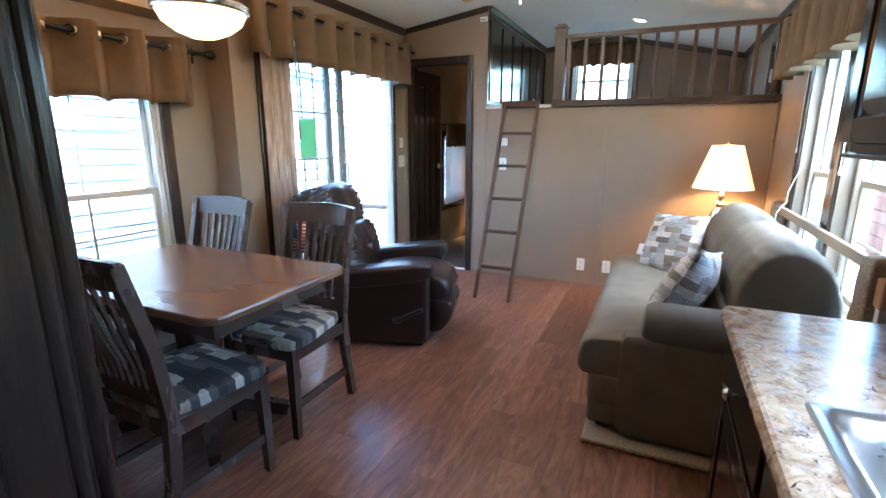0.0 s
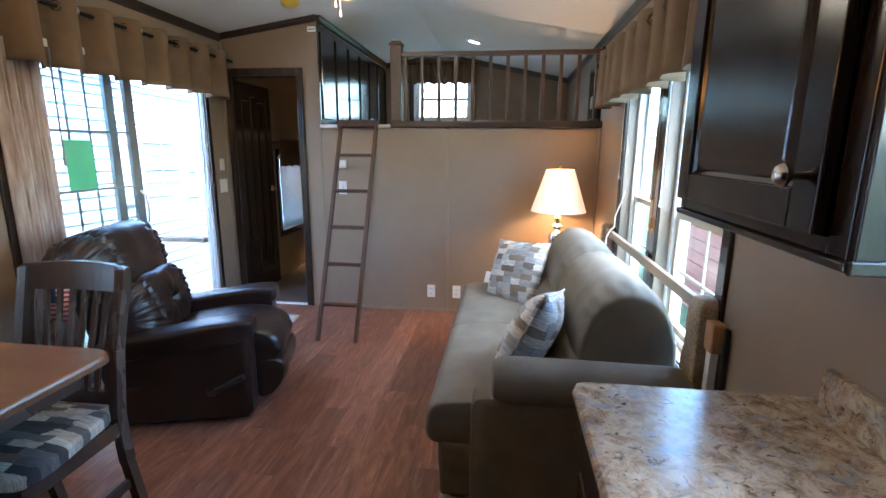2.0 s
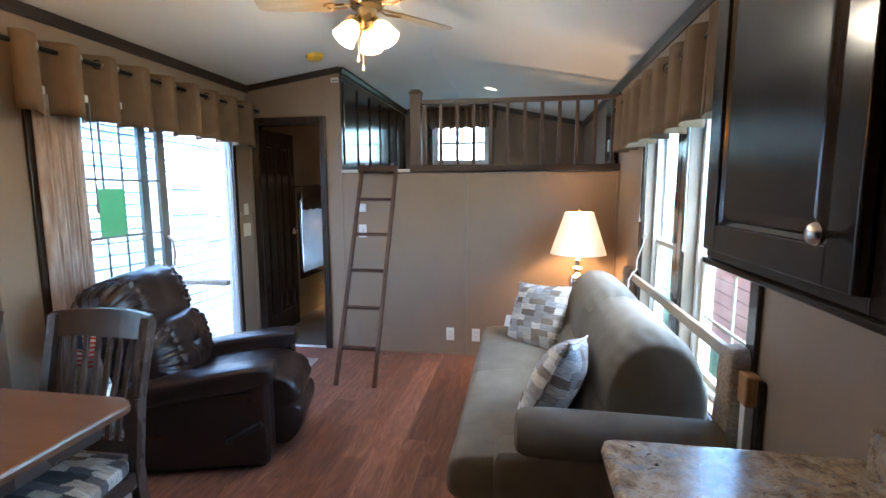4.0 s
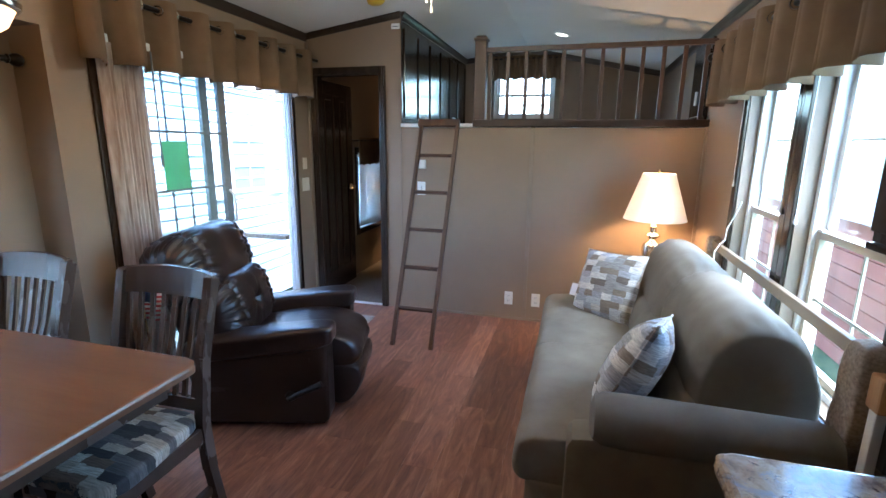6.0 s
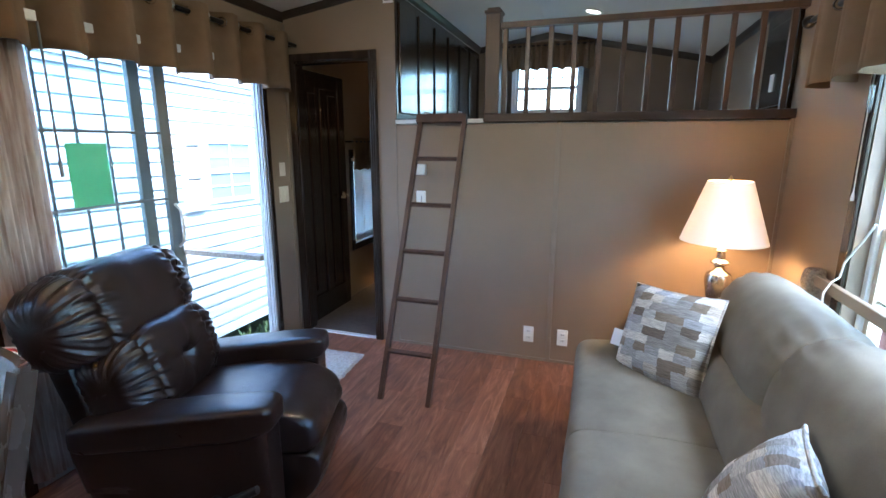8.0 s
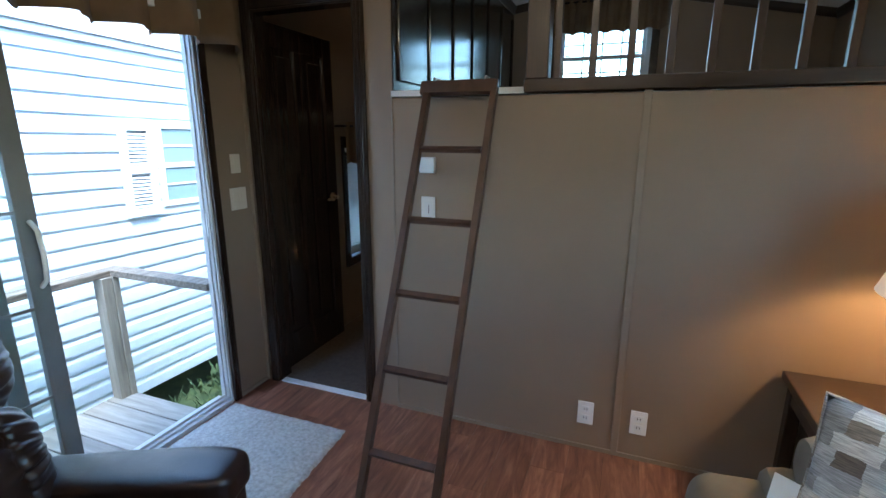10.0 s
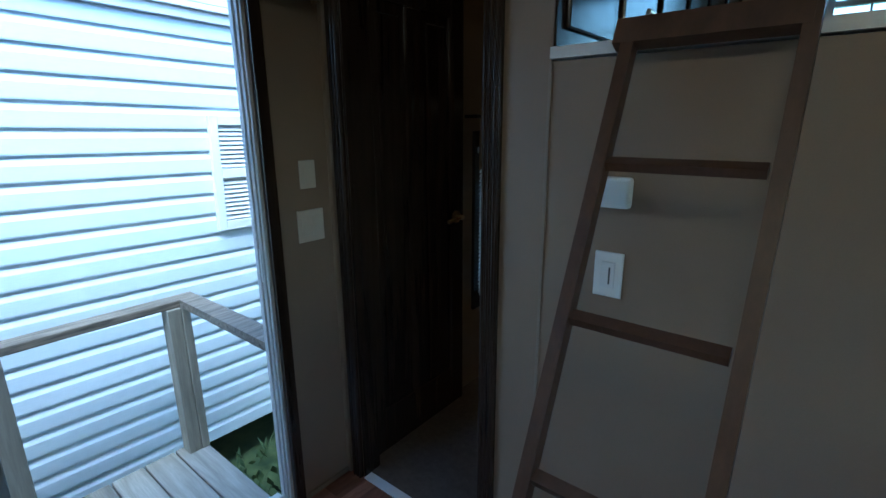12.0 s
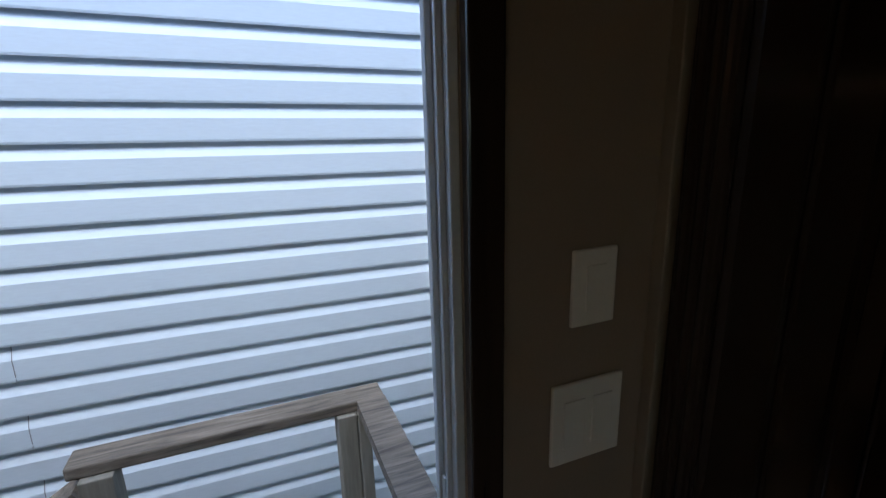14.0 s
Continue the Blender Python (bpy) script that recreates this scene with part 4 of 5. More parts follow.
# ---- end table and lamp ----
tab = thing("end_table", "dark brown wooden end table in the corner", "end table")
part("top", boxes((0.80, 1.42, 3.985, 4.53, 0.515, 0.55), r=0.005), DARK_X, tab)
part("shelf", boxes((0.84, 1.38, 4.02, 4.49, 0.14, 0.165), r=0.003), DARK_X, tab)
for x0 in (0.82, 1.355):
    for y0 in (4.005, 4.465):
        part("leg", boxes((x0, x0 + 0.045, y0, y0 + 0.045, 0, 0.516), r=0.003), DARK, tab)
part("apron", boxes((0.865, 1.355, 4.01, 4.03, 0.44, 0.514), (0.865, 1.355, 4.485, 4.505, 0.44, 0.514), (0.825, 0.845, 4.05, 4.465, 0.44, 0.514), (1.375, 1.395, 4.05, 4.465, 0.44, 0.514)), DARK_X, tab)
settle(tab, 1.11, 4.26)
lampo = thing("table_lamp", "brushed nickel table lamp with a lit white cone shade", "table lamp", pose(1.12, 4.22, 0.551))
bm = bmesh.new()
lathe(bm, [(0.075, 0), (0.078, 0.012), (0.06, 0.022), (0.03, 0.035), (0.024, 0.05), (0.034, 0.065), (0.052, 0.12), (0.064, 0.19), (0.066, 0.22), (0.058, 0.245), (0.03, 0.262), (0.022, 0.28), (0.03, 0.292), (0.046, 0.30), (0.046, 0.31), (0.024, 0.325), (0.020, 0.36), (0.026, 0.37), (0.012, 0.385), (0.008, 0.46), (0.0, 0.46)])
part("base", bm, CHROME, lampo, smooth=True)
bm = bmesh.new()
lathe(bm, [(0.208, 0.42), (0.105, 0.735), (0.102, 0.735), (0.205, 0.42), (0.208, 0.42)], 40)
part("shade", bm, SHADE, lampo, "lit off-white fabric shade", True)
bm = bmesh.new()
tube(bm, [(-0.103, 0, 0.725), (0.103, 0, 0.725)], 0.003, 6), tube(bm, [(0, 0, 0.44), (0, 0, 0.73)], 0.004, 6), lathe(bm, [(0.009, 0.73), (0.012, 0.745), (0.005, 0.76), (0.0, 0.765)], 12)
part("harp", bm, BRASS, lampo, smooth=True)

# ---- dining table ----
dt = thing("dining_table", "brown wooden dining table with rounded corners", "dining table")
bm = bmesh.new()
T0, T1, U0, U1, TR = -1.76, -0.60, 1.10, 1.87, 0.07
pts = []
for cx, cy, a0 in ((T1 - TR, U1 - TR, 0), (T0 + TR, U1 - TR, 90), (T0 + TR, U0 + TR, 180), (T1 - TR, U0 + TR, 270)):
    pts += [(cx + TR * math.cos(radians(a0 + k * 15)), cy + TR * math.sin(radians(a0 + k * 15))) for k in range(7)]
mx, my = (T0 + T1) / 2, (U0 + U1) / 2
layers = [(0.97, 0.716), (1.0, 0.726), (1.0, 0.744), (0.995, 0.752), (0.985, 0.755)]
rings = [[bm.verts.new((mx + (x - mx) * k, my + (y - my) * k, z)) for x, y in pts] for k, z in layers]
for a, b in zip(rings, rings[1:]):
    for i in range(len(pts)):
        bm.faces.new((a[i], a[(i + 1) % len(pts)], b[(i + 1) % len(pts)], b[i]))
bm.faces.new(list(reversed(rings[0]))), bm.faces.new(rings[-1])
part("tabletop", bm, TABLEW, dt)
part("apron", boxes((T0 + 0.09, T1 - 0.09, U0 + 0.08, U0 + 0.10, 0.64, 0.717), (T0 + 0.09, T1 - 0.09, U1 - 0.10, U1 - 0.08, 0.64, 0.717), (T0 + 0.09, T0 + 0.11, U0 + 0.10, U1 - 0.10, 0.64, 0.717), (T1 - 0.11, T1 - 0.09, U0 + 0.10, U1 - 0.10, 0.64, 0.717)), CHAIRW, dt)
bm = bmesh.new()
box(bm, mx - 0.07, mx + 0.07, my - 0.07, my + 0.07, 0.10, 0.66, 0.012)
box(bm, mx - 0.13, mx + 0.13, my - 0.13, my + 0.13, 0.60, 0.715, 0.01)
part("pedestal", bm, CHAIRW, dt)
for dx, dy in ((1, 1), (1, -1), (-1, 1), (-1, -1)):
    bm = bmesh.new()
    bar(bm, (mx + dx * 0.03, my + dy * 0.03, 0.12), (mx + dx * 0.30, my + dy * 0.22, 0.035), 0.06, 0.07, (1, -1 * dx * dy, 0), 0.8)
    part("leg", bm, CHAIRW, dt)
settle(dt, mx, my)


# ---- dining chairs ----
def dining_chair():
    ch = thing("dining_chair", "dark slat-back dining chair with a patchwork seat", "dining chair", group="dining chairs")
    for sx in (-1, 1):
        bm = bmesh.new()
        bar(bm, (sx * 0.18, 0.185, 0.43), (sx * 0.185, 0.19, 0.0), 0.042, 0.042, (1, 0, 0), 0.72)
        part("leg", bm, CHAIRW, ch)
        bm = bmesh.new()
        pts = [(sx * 0.185, -0.245, 0.0), (sx * 0.187, -0.20, 0.25), (sx * 0.188, -0.185, 0.45), (sx * 0.192, -0.215, 0.70), (sx * 0.20, -0.29, 0.985)]
        for a, b in zip(pts, pts[1:]):
            bar(bm, a, b, 0.036, 0.042 if b[2] > 0.3 else 0.036, (1, 0, 0), 0.98)
        part("back_post", bm, CHAIRW, ch)
        bm = bmesh.new()
        bar(bm, (sx * 0.185, -0.19, 0.155), (sx * 0.183, 0.185, 0.155), 0.020, 0.034, (1, 0, 0))
        part("stretcher", bm, CHAIRW, ch)
    part("seat_frame", boxes((-0.195, 0.195, 0.175, 0.20, 0.375, 0.435), (-0.195, 0.195, -0.20, -0.175, 0.375, 0.435), (-0.20, -0.178, -0.175, 0.175, 0.375, 0.435), (0.178, 0.20, -0.175, 0.175, 0.375, 0.435), r=0.003), CHAIRW, ch)
    bm = bmesh.new()

    def trim(w):
        w.x *= 1 + 0.10 * w.y / 0.21
        return w
    soft(bm, (0.41, 0.42, 0.062), (0, 0.012, 0.455), 6, 16, 0.014, 0.004, 2, None, trim)
    part("seat", bm, SEATFAB, ch, "padded patchwork seat in grey, black and tan")

    def curve_y(x, z):
        return -0.29 + 0.26 * (0.985 - z) - 0.028 * (1 - (x / 0.2) ** 2)
    bm = bmesh.new()
    n = 12
    pv = []
    for i in range(n + 1):
        x = -0.215 + 0.43 * i / n
        crown_z = 1.008 - 0.012 * (x / 0.215) ** 2
        for z, o in ((0.905, -0.011), (0.905, 0.011), (crown_z, 0.011), (crown_z, -0.011)):
            pv.append((x, curve_y(x, z) + o, z))
    quads(bm, pv, [(4 * i + k, 4 * i + (k + 1) % 4, 4 * i + 4 + (k + 1) % 4, 4 * i + 4 + k) for i in range(n) for k in range(4)] + [(3, 2, 1, 0), (4 * n, 4 * n + 1, 4 * n + 2, 4 * n + 3)])
    part("top_rail", bm, CHAIRW, ch)
    bm = bmesh.new()
    bar(bm, (-0.175, -0.20, 0.515), (0.175, -0.20, 0.515), 0.022, 0.05, (0, 1, 0))
    part("lower_rail", bm, CHAIRW, ch)
    for i in range(8):
        x = -0.150 + 0.30 * i / 7
        bm = bmesh.new()
        zs = [0.53, 0.63, 0.73, 0.83, 0.912]
        ps = [(x * (0.96 + 0.06 * k), -0.20 if k == 0 else curve_y(x, z) + 0.0, z) for k, z in enumerate(zs)]
        ps[1] = (ps[1][0], -0.215, zs[1])
        for a, b in zip(ps, ps[1:]):
            bar(bm, a, b, 0.019, 0.011, (1, 0, 0))
        part("slat", bm, CHAIRW, ch)
    return ch


chair = dining_chair()
chair.matrix_world = pose(-0.895, 1.755, 0, 0, 0, 181)
copy_thing(chair, pose(-1.605, 1.765, 0, 0, 0, 179))
copy_thing(chair, pose(-0.865, 1.175, 0, 0, 0, -3))
copy_thing(chair, pose(-1.53, 1.19, 0, 0, 0, 2))


# ---- valances on rods ----
def valance(name, x, y0, y1, z0, z1, side, pitch, label, seed):
    """Grommet-topped fabric on a dark rod along y; side: +1 when the room lies towards +x."""
    v = thing(name, label, "valance")
    rod_z = z1 - 0.052
    n = int((y1 - y0) / 0.012)
    bm = bmesh.new()
    cols = []
    for i in range(n + 1):
        s = (y1 - y0) * i / n
        ph = 2 * math.pi * s / pitch
        wav = math.tanh(1.8 * math.sin(ph)) + 0.12 * math.sin(2 * ph + seed) + 0.25 * noise.noise(Vector((s * 3, seed, 0)))
        col = []
        for k in range(9):
            f = k / 8
            z = z1 + (z0 - z1) * f + 0.008 * math.cos(ph) * f
            amp = 0.054 + 0.012 * f
            yy = y0 + s + 0.018 * math.sin(2 * ph) * (0.4 + 0.6 * f) + 0.006 * noise.noise(Vector((s * 9, f * 2, seed)))
            col.append(bm.verts.new((x + side * amp * wav, yy, z)))
        cols.append(col)
    for a, b in zip(cols, cols[1:]):
        for k in range(8):
            bm.faces.new((a[k], a[k + 1], b[k + 1], b[k])).smooth = True
    cl = part("fabric", bm, FABRIC, v)
    sol = cl.modifiers.new("thick", "SOLIDIFY")
    sol.thickness = 0.003
    bm = bmesh.new()
    tube(bm, [(x, y0 - 0.06, rod_z), (x, y1 + 0.05, rod_z)], 0.014, 12)
    part("rod", bm, BLACKM, v, "dark curtain rod", True)
    for yy, sg in ((y0 - 0.06, -1), (y1 + 0.05, 1)):
        bm = bmesh.new()
        lathe(bm, [(0.014, 0), (0.020, 0.006), (0.014, 0.014), (0.026, 0.03), (0.030, 0.045), (0.024, 0.062), (0.008, 0.074), (0, 0.076)], 16, (x, yy, rod_z), Matrix.Rotation(radians(-90 * sg), 4, "X"))
        part("finial", bm, BLACKM, v, smooth=True)
        bm = bmesh.new()
        wall_x = x - side * 0.098
        bar(bm, (wall_x, yy - sg * 0.03, rod_z), (x, yy - sg * 0.03, rod_z), 0.016, 0.022, (0, 1, 0))
        box(bm, min(wall_x, wall_x + side * 0.012), max(wall_x, wall_x + side * 0.012), yy - sg * 0.03 - 0.025, yy - sg * 0.03 + 0.025, rod_z - 0.05, rod_z + 0.04, 0.003)
        part("bracket", bm, BLACKM, v)
    k = 0
    while (k + 0.5) * pitch / 2 < y1 - y0:
        s = k * pitch / 2
        bm = bmesh.new()
        ph = 2 * math.pi * s / pitch
        slope = math.cos(ph)
        turn = Vector((0.55 * side * (-1 if slope > 0 else 1), 0.84, 0)).to_track_quat("Z", "Y").to_matrix().to_4x4()
        prof = [(0.024 + 0.006 * math.cos(a), 0.013 * math.sin(a)) for a in [2 * math.pi * i / 8 for i in range(8)]]
        prof.append(prof[0])
        lathe(bm, prof, 18, (x, y0 + s + 0.006, rod_z), turn)
        if s > 0.02:
            part("grommet", bm, CHROME, v, "metal grommet ring", True)
        else:
            bm.free()
        k += 1
    return settle(v, x, (y0 + y1) / 2, z0)


valance("valance", L + 0.10, 2.43, 4.52, 1.835, 2.205, 1, 0.235, "tan fabric grommet valance above the sliding door", 1)
valance("valance", R - 0.10, 2.02, 4.13, 1.72, 2.08, -1, 0.235, "tan fabric grommet valance above the pair of windows", 2)
valance("valance", BAY + 0.10, 1.06, 2.20, 1.52, 1.87, 1, 0.235, "tan fabric grommet valance above the dining window", 3)

# vertical blinds drawn to the side of the sliding door
SLAT = mottled("pinkish_blind_slat", (0.46, 0.32, 0.25), (0.86, 0.80, 0.75), 0.55, 12, 60, 0.2, stretch=(3.5, 3.5, 0.45), thin=0.5)
vb = thing("vertical_blind", "stacked wood-look vertical blind slats beside the sliding door", "vertical blind")
part("head_rail", boxes((L + 0.019, L + 0.055, 2.56, 4.27, 1.945, 1.985), r=0.004), VINYL, vb)
for k in range(9):
    y = 2.580 + k * 0.0235
    bm = bmesh.new()
    prof = [(-0.042 + 0.014 * i, 0.006 * (1 - ((i - 3) / 3) ** 2)) for i in range(7)]
    a = radians(62 + 9 * math.sin(k * 2.3))
    cx = L + 0.052
    vs = [(cx + u * math.sin(a) * 0.55 + w * math.cos(a), y + u * math.cos(a) + w * math.sin(a), z) for z in (0.06, 1.944) for u, w in prof]
    quads(bm, vs, [(i, i + 1, 8 + i, 7 + i) for i in range(6)])
    s = part("slat", bm, SLAT, vb, smooth=True)
    s.modifiers.new("thick", "SOLIDIFY").thickness = 0.0016
bm = bmesh.new()
tube(bm, [(L + 0.055, 2.868, 1.944), (L + 0.055, 2.866, 1.40)], 0.005, 8), tube(bm, [(L + 0.055, 2.866, 1.40), (L + 0.055, 2.866, 1.33)], 0.008, 8)
part("wand", bm, PANELV, vb, "grey tilt wand", True)
settle(vb, L + 0.05, 2.70, 0.06)
sheet = tagged(part("notice_sheet", boxes((L - 0.020, L - 0.018, 2.945, 3.135, 1.185, 1.472)), PAPER), "plain green paper sheet taped to the door glass", "notice")
# seam welts along the recliner's arms
for sgn in (-1, 1):
    bm = bmesh.new()
    tube(bm, [(-0.36, sgn * 0.386, 0.386), (-0.1, sgn * 0.388, 0.420), (0.15, sgn * 0.388, 0.454), (0.335, sgn * 0.385, 0.478)], 0.003, 6)
    part("welt", bm, LEATHER, rec)

# ---- kitchen side ----
def raised_door(y0, y1, z0, z1, x, parent, nm="door"):
    """A framed cabinet door with a bevelled raised panel, facing -x; x: its back plane."""
    s = 0.062
    bm = bmesh.new()
    a, b = (y0 + s, y1 - s), (z0 + s, z1 - s)
    lv = [(0.0, x - 0.012), (0.008, x - 0.006), (0.035, x - 0.016), (0.04, x - 0.017)]
    vs = [(xx, yy, zz) for o, xx in lv for yy, zz in ((a[0] + o, b[0] + o), (a[1] - o, b[0] + o), (a[1] - o, b[1] - o), (a[0] + o, b[1] - o))]
    quads(bm, vs, [(4 * k + i, 4 * k + (i + 1) % 4, 4 * k + 4 + (i + 1) % 4, 4 * k + 4 + i) for k in range(3) for i in range(4)] + [(12, 13, 14, 15)])
    d = part(nm, bm, DARK, parent)
    for kind, q in (("stile", (y0, y0 + s, z0, z1)), ("stile", (y1 - s, y1, z0, z1)), ("rail", (y0 + s, y1 - s, z0, z0 + s)), ("rail", (y0 + s, y1 - s, z1 - s, z1))):
        part(kind, boxes((x - 0.020, x, *q), r=0.003), DARK, d)
    return d


def knob(x, y, z, parent, mat=None):
    bm = bmesh.new()
    lathe(bm, [(0.006, 0), (0.006, 0.012), (0.010, 0.016), (0.0165, 0.022), (0.0175, 0.027), (0.013, 0.034), (0.004, 0.037), (0, 0.037)], 20, (x, y, z), Matrix.Rotation(radians(-90), 4, "Y"))
    part("knob", bm, mat or CHROME, parent, "round metal knob", True)


y0, y1 = 1.152, 1.755
cab = thing("wall_cabinet", "dark espresso wall cabinet with a raised-panel door", "wall cabinet")
part("body", boxes((1.16, R - 0.002, y0, y1, 1.30, 2.18), r=0.003), DARK, cab)
part("face_frame", boxes((1.142, 1.159, y0, y0 + 0.04, 1.30, 2.18), (1.142, 1.159, y1 - 0.03, y1, 1.30, 2.18), (1.142, 1.159, y0 + 0.04, y1 - 0.03, 1.30, 1.325), (1.142, 1.159, y0 + 0.04, y1 - 0.03, 2.14, 2.18), r=0.002), DARK, cab)
part("end_stile", boxes((1.143, 1.205, y0 - 0.014, y0 - 0.001, 1.30, 2.18), (1.205, R - 0.004, y0 - 0.014, y0 - 0.001, 1.30, 1.335), (1.205, R - 0.004, y0 - 0.014, y0 - 0.001, 2.145, 2.18), r=0.002), DARK, cab)
part("end_panel", boxes((1.209, R - 0.006, y0 - 0.011, y0 - 0.002, 1.339, 2.141), r=0.002), DARK, cab)
part("bottom_moulding", boxes((1.132, 1.160, y0 - 0.014, y1, 1.286, 1.2995), (1.132, R - 0.004, y0 - 0.024, y0 - 0.015, 1.284, 1.304), r=0.003), DARK, cab)
# unseen white sheet, added to bounce light down towards counter and sink
part("bottom_panel", boxes((1.168, R - 0.006, y0 + 0.006, y1 - 0.006, 1.293, 1.2995)), VINYL, cab, "added pale underside that bounces light")
d = raised_door(y0 + 0.045, y1 - 0.028, 1.325, 2.14, 1.141, cab)
knob(1.121, 1.238, 1.405, d)
settle(cab, 1.3, (y0 + y1) / 2, 1.30)
for y0, y1, ky in ((1.06, 1.635, 1.12), (0.45, 1.055, 0.95), (-0.2, 0.445, 0.35), (-1.0, -0.205, -0.3)):
    cab = thing("base_cabinet", "dark espresso base cabinet under the counter", "base cabinet", group="kitchen base cabinets")
    part("body", boxes((0.935, R - 0.002, y0, y1, 0.10, 0.66 if y0 in (0.45, 1.06) else 0.816), (0.935, 0.955, y0, y1, 0.60, 0.816), (0.985, R - 0.01, y0, y1, 0.0, 0.10), r=0.002), DARK, cab)
    d = raised_door(y0 + 0.02, y1 - 0.02, 0.13, 0.62, 0.934, cab)
    knob(0.914, ky, 0.56, d)
    dr = part("drawer_front", boxes((0.914, 0.934, y0 + 0.02, y1 - 0.02, 0.645, 0.79), r=0.004), DARK, cab)
    knob(0.914, (y0 + y1) / 2, 0.72, dr)
    settle(cab, 1.2, (y0 + y1) / 2)
SK = (0.985, 1.385, 0.40, 1.075)
ctr = thing("countertop", "speckled brown granite-look laminate countertop", "countertop")
bm = bmesh.new()
rim = [(0.905, -1.0), (R - 0.003, -1.0), (R - 0.003, 1.64), (0.905, 1.64)]
cut = [(SK[0], SK[2]), (SK[1], SK[2]), (SK[1], SK[3]), (SK[0], SK[3])]
vs = [(x, y, z) for z in (0.818, 0.858) for ring in (rim, cut) for x, y in ring]
quads(bm, vs, [q for i in range(4) for q in ((8 + i, 8 + (i + 1) % 4, 12 + (i + 1) % 4, 12 + i), (i, 4 + i, 4 + (i + 1) % 4, (i + 1) % 4), (i, (i + 1) % 4, 8 + (i + 1) % 4, 8 + i), (4 + i, 12 + i, 12 + (i + 1) % 4, 4 + (i + 1) % 4))])
part("slab", bm, LAM, ctr)
bm = bmesh.new()
tube(bm, [(0.905, -1.0, 0.838), (0.905, 1.62, 0.838), (0.909, 1.635, 0.838), (0.925, 1.641, 0.838), (R - 0.003, 1.641, 0.838)], 0.0201, 14)
part("rolled_edge", bm, LAM, ctr)
part("backsplash", boxes((R - 0.024, R - 0.002, -1.0, 1.60, 0.859, 0.955), r=0.004), LAM, ctr)
settle(ctr, 1.2, 0.4, 0.82)
sink = thing("kitchen_sink", "stainless steel drop-in kitchen sink", "sink")
bm = bmesh.new()
lay = [((0.970, 1.400, 0.385, 1.092), 0.8585, 0.012), ((0.974, 1.396, 0.389, 1.088), 0.864, 0.014), ((0.990, 1.380, 0.405, 1.070), 0.865, 0.02), ((1.005, 1.365, 0.42, 1.055), 0.857, 0.05), ((1.018, 1.352, 0.433, 1.042), 0.83, 0.06), ((1.03, 1.34, 0.445, 1.03), 0.71, 0.07), ((1.06, 1.31, 0.475, 1.0), 0.69, 0.07), ((1.17, 1.20, 0.70, 0.77), 0.686, 0.01)]
rings = []
for (a, b, c, d), z, rr in lay:
    ring = []
    for cx, cy, a0 in ((b - rr, d - rr, 0), (a + rr, d - rr, 90), (a + rr, c + rr, 180), (b - rr, c + rr, 270)):
        ring += [bm.verts.new((cx + rr * math.cos(radians(a0 + k * 15)), cy + rr * math.sin(radians(a0 + k * 15)), z)) for k in range(7)]
    rings.append(ring)
for a, b in zip(rings, rings[1:]):
    for i in range(28):
        bm.faces.new((a[i], a[(i + 1) % 28], b[(i + 1) % 28], b[i]))
bm.faces.new(rings[-1])
part("basin", bm, STEEL, sink, smooth=True)
bm = bmesh.new()
lathe(bm, [(0.04, 0), (0.042, 0.004), (0.03, 0.005), (0.026, 0.002), (0, 0.002)], 24, (1.185, 0.735, 0.687))
part("drain", bm, CHROME, sink, smooth=True)
settle(sink, 1.185, 0.74, 0.86)

# tall cabinet beside the dining bay, with a fluted edge
pan = thing("pantry_cabinet", "tall dark espresso pantry cabinet with a fluted corner trim", "pantry")
part("body", boxes((-0.95, -0.315, -0.35, 0.60, 0.0, 2.20)), DARK, pan)
part("side_panel", boxes((-0.314, -0.305, -0.35, 0.52, 0.08, 2.16), r=0.002), DARK, pan)
for k in range(2):
    bm = bmesh.new()
    tube(bm, [(-0.318, 0.545 + k * 0.040, 0.0), (-0.318, 0.545 + k * 0.040, 2.2)], 0.0185, 14)
    part("flute", bm, DARK, pan)
settle(pan, -0.63, 0.12)

# ---- loft ----
for k in range(7):
    y0 = F + 0.005 + k * 0.372
    y1 = min(y0 + 0.368, BACK2 - 0.004)
    zt = roof_z(CX) - 0.065
    st = thing("loft_panel", "dark espresso panel cladding beside the loft", "wall panel", group="loft side panels", kind="structure")
    part("board", boxes((CX - 0.03, CX + 0.006, y0, y1, LOFT + 0.001, zt)), DARK, st)
    for q0, q1 in ((y0 + 0.045, y1 - 0.03),):
        part("raised_panel", boxes((CX + 0.006, CX + 0.018, q0, q1, LOFT + 0.06, zt - 0.05), r=0.006), DARK, st)
bm = bmesh.new()
crown(bm, (CX + 0.006, F, roof_z(CX) - 0.002), (CX + 0.006, BACK2, roof_z(CX) - 0.002), (1, 0, 0), 0.06, 0.03)
structure("loft_crown", bm, DARK_Y, "dark crown strip above the loft panels", "trim")
st = thing("loft_panel", "dark espresso panel on the window-side loft wall", "wall panel", kind="structure")
part("board", boxes((R - 0.02, R - 0.001, F + 0.07, 5.15, LOFT + 0.001, ZR - 0.07)), DARK, st)
part("raised_panel", boxes((R - 0.032, R - 0.02, F + 0.12, 5.08, LOFT + 0.07, ZR - 0.14), r=0.006), DARK, st)
sw = thing("loft_switch", "small white switch on the loft side panel", "light switch")
part("plate", boxes((R - 0.040, R - 0.0325, 4.86, 4.92, 1.78, 1.88), r=0.002), WHITEP, sw)

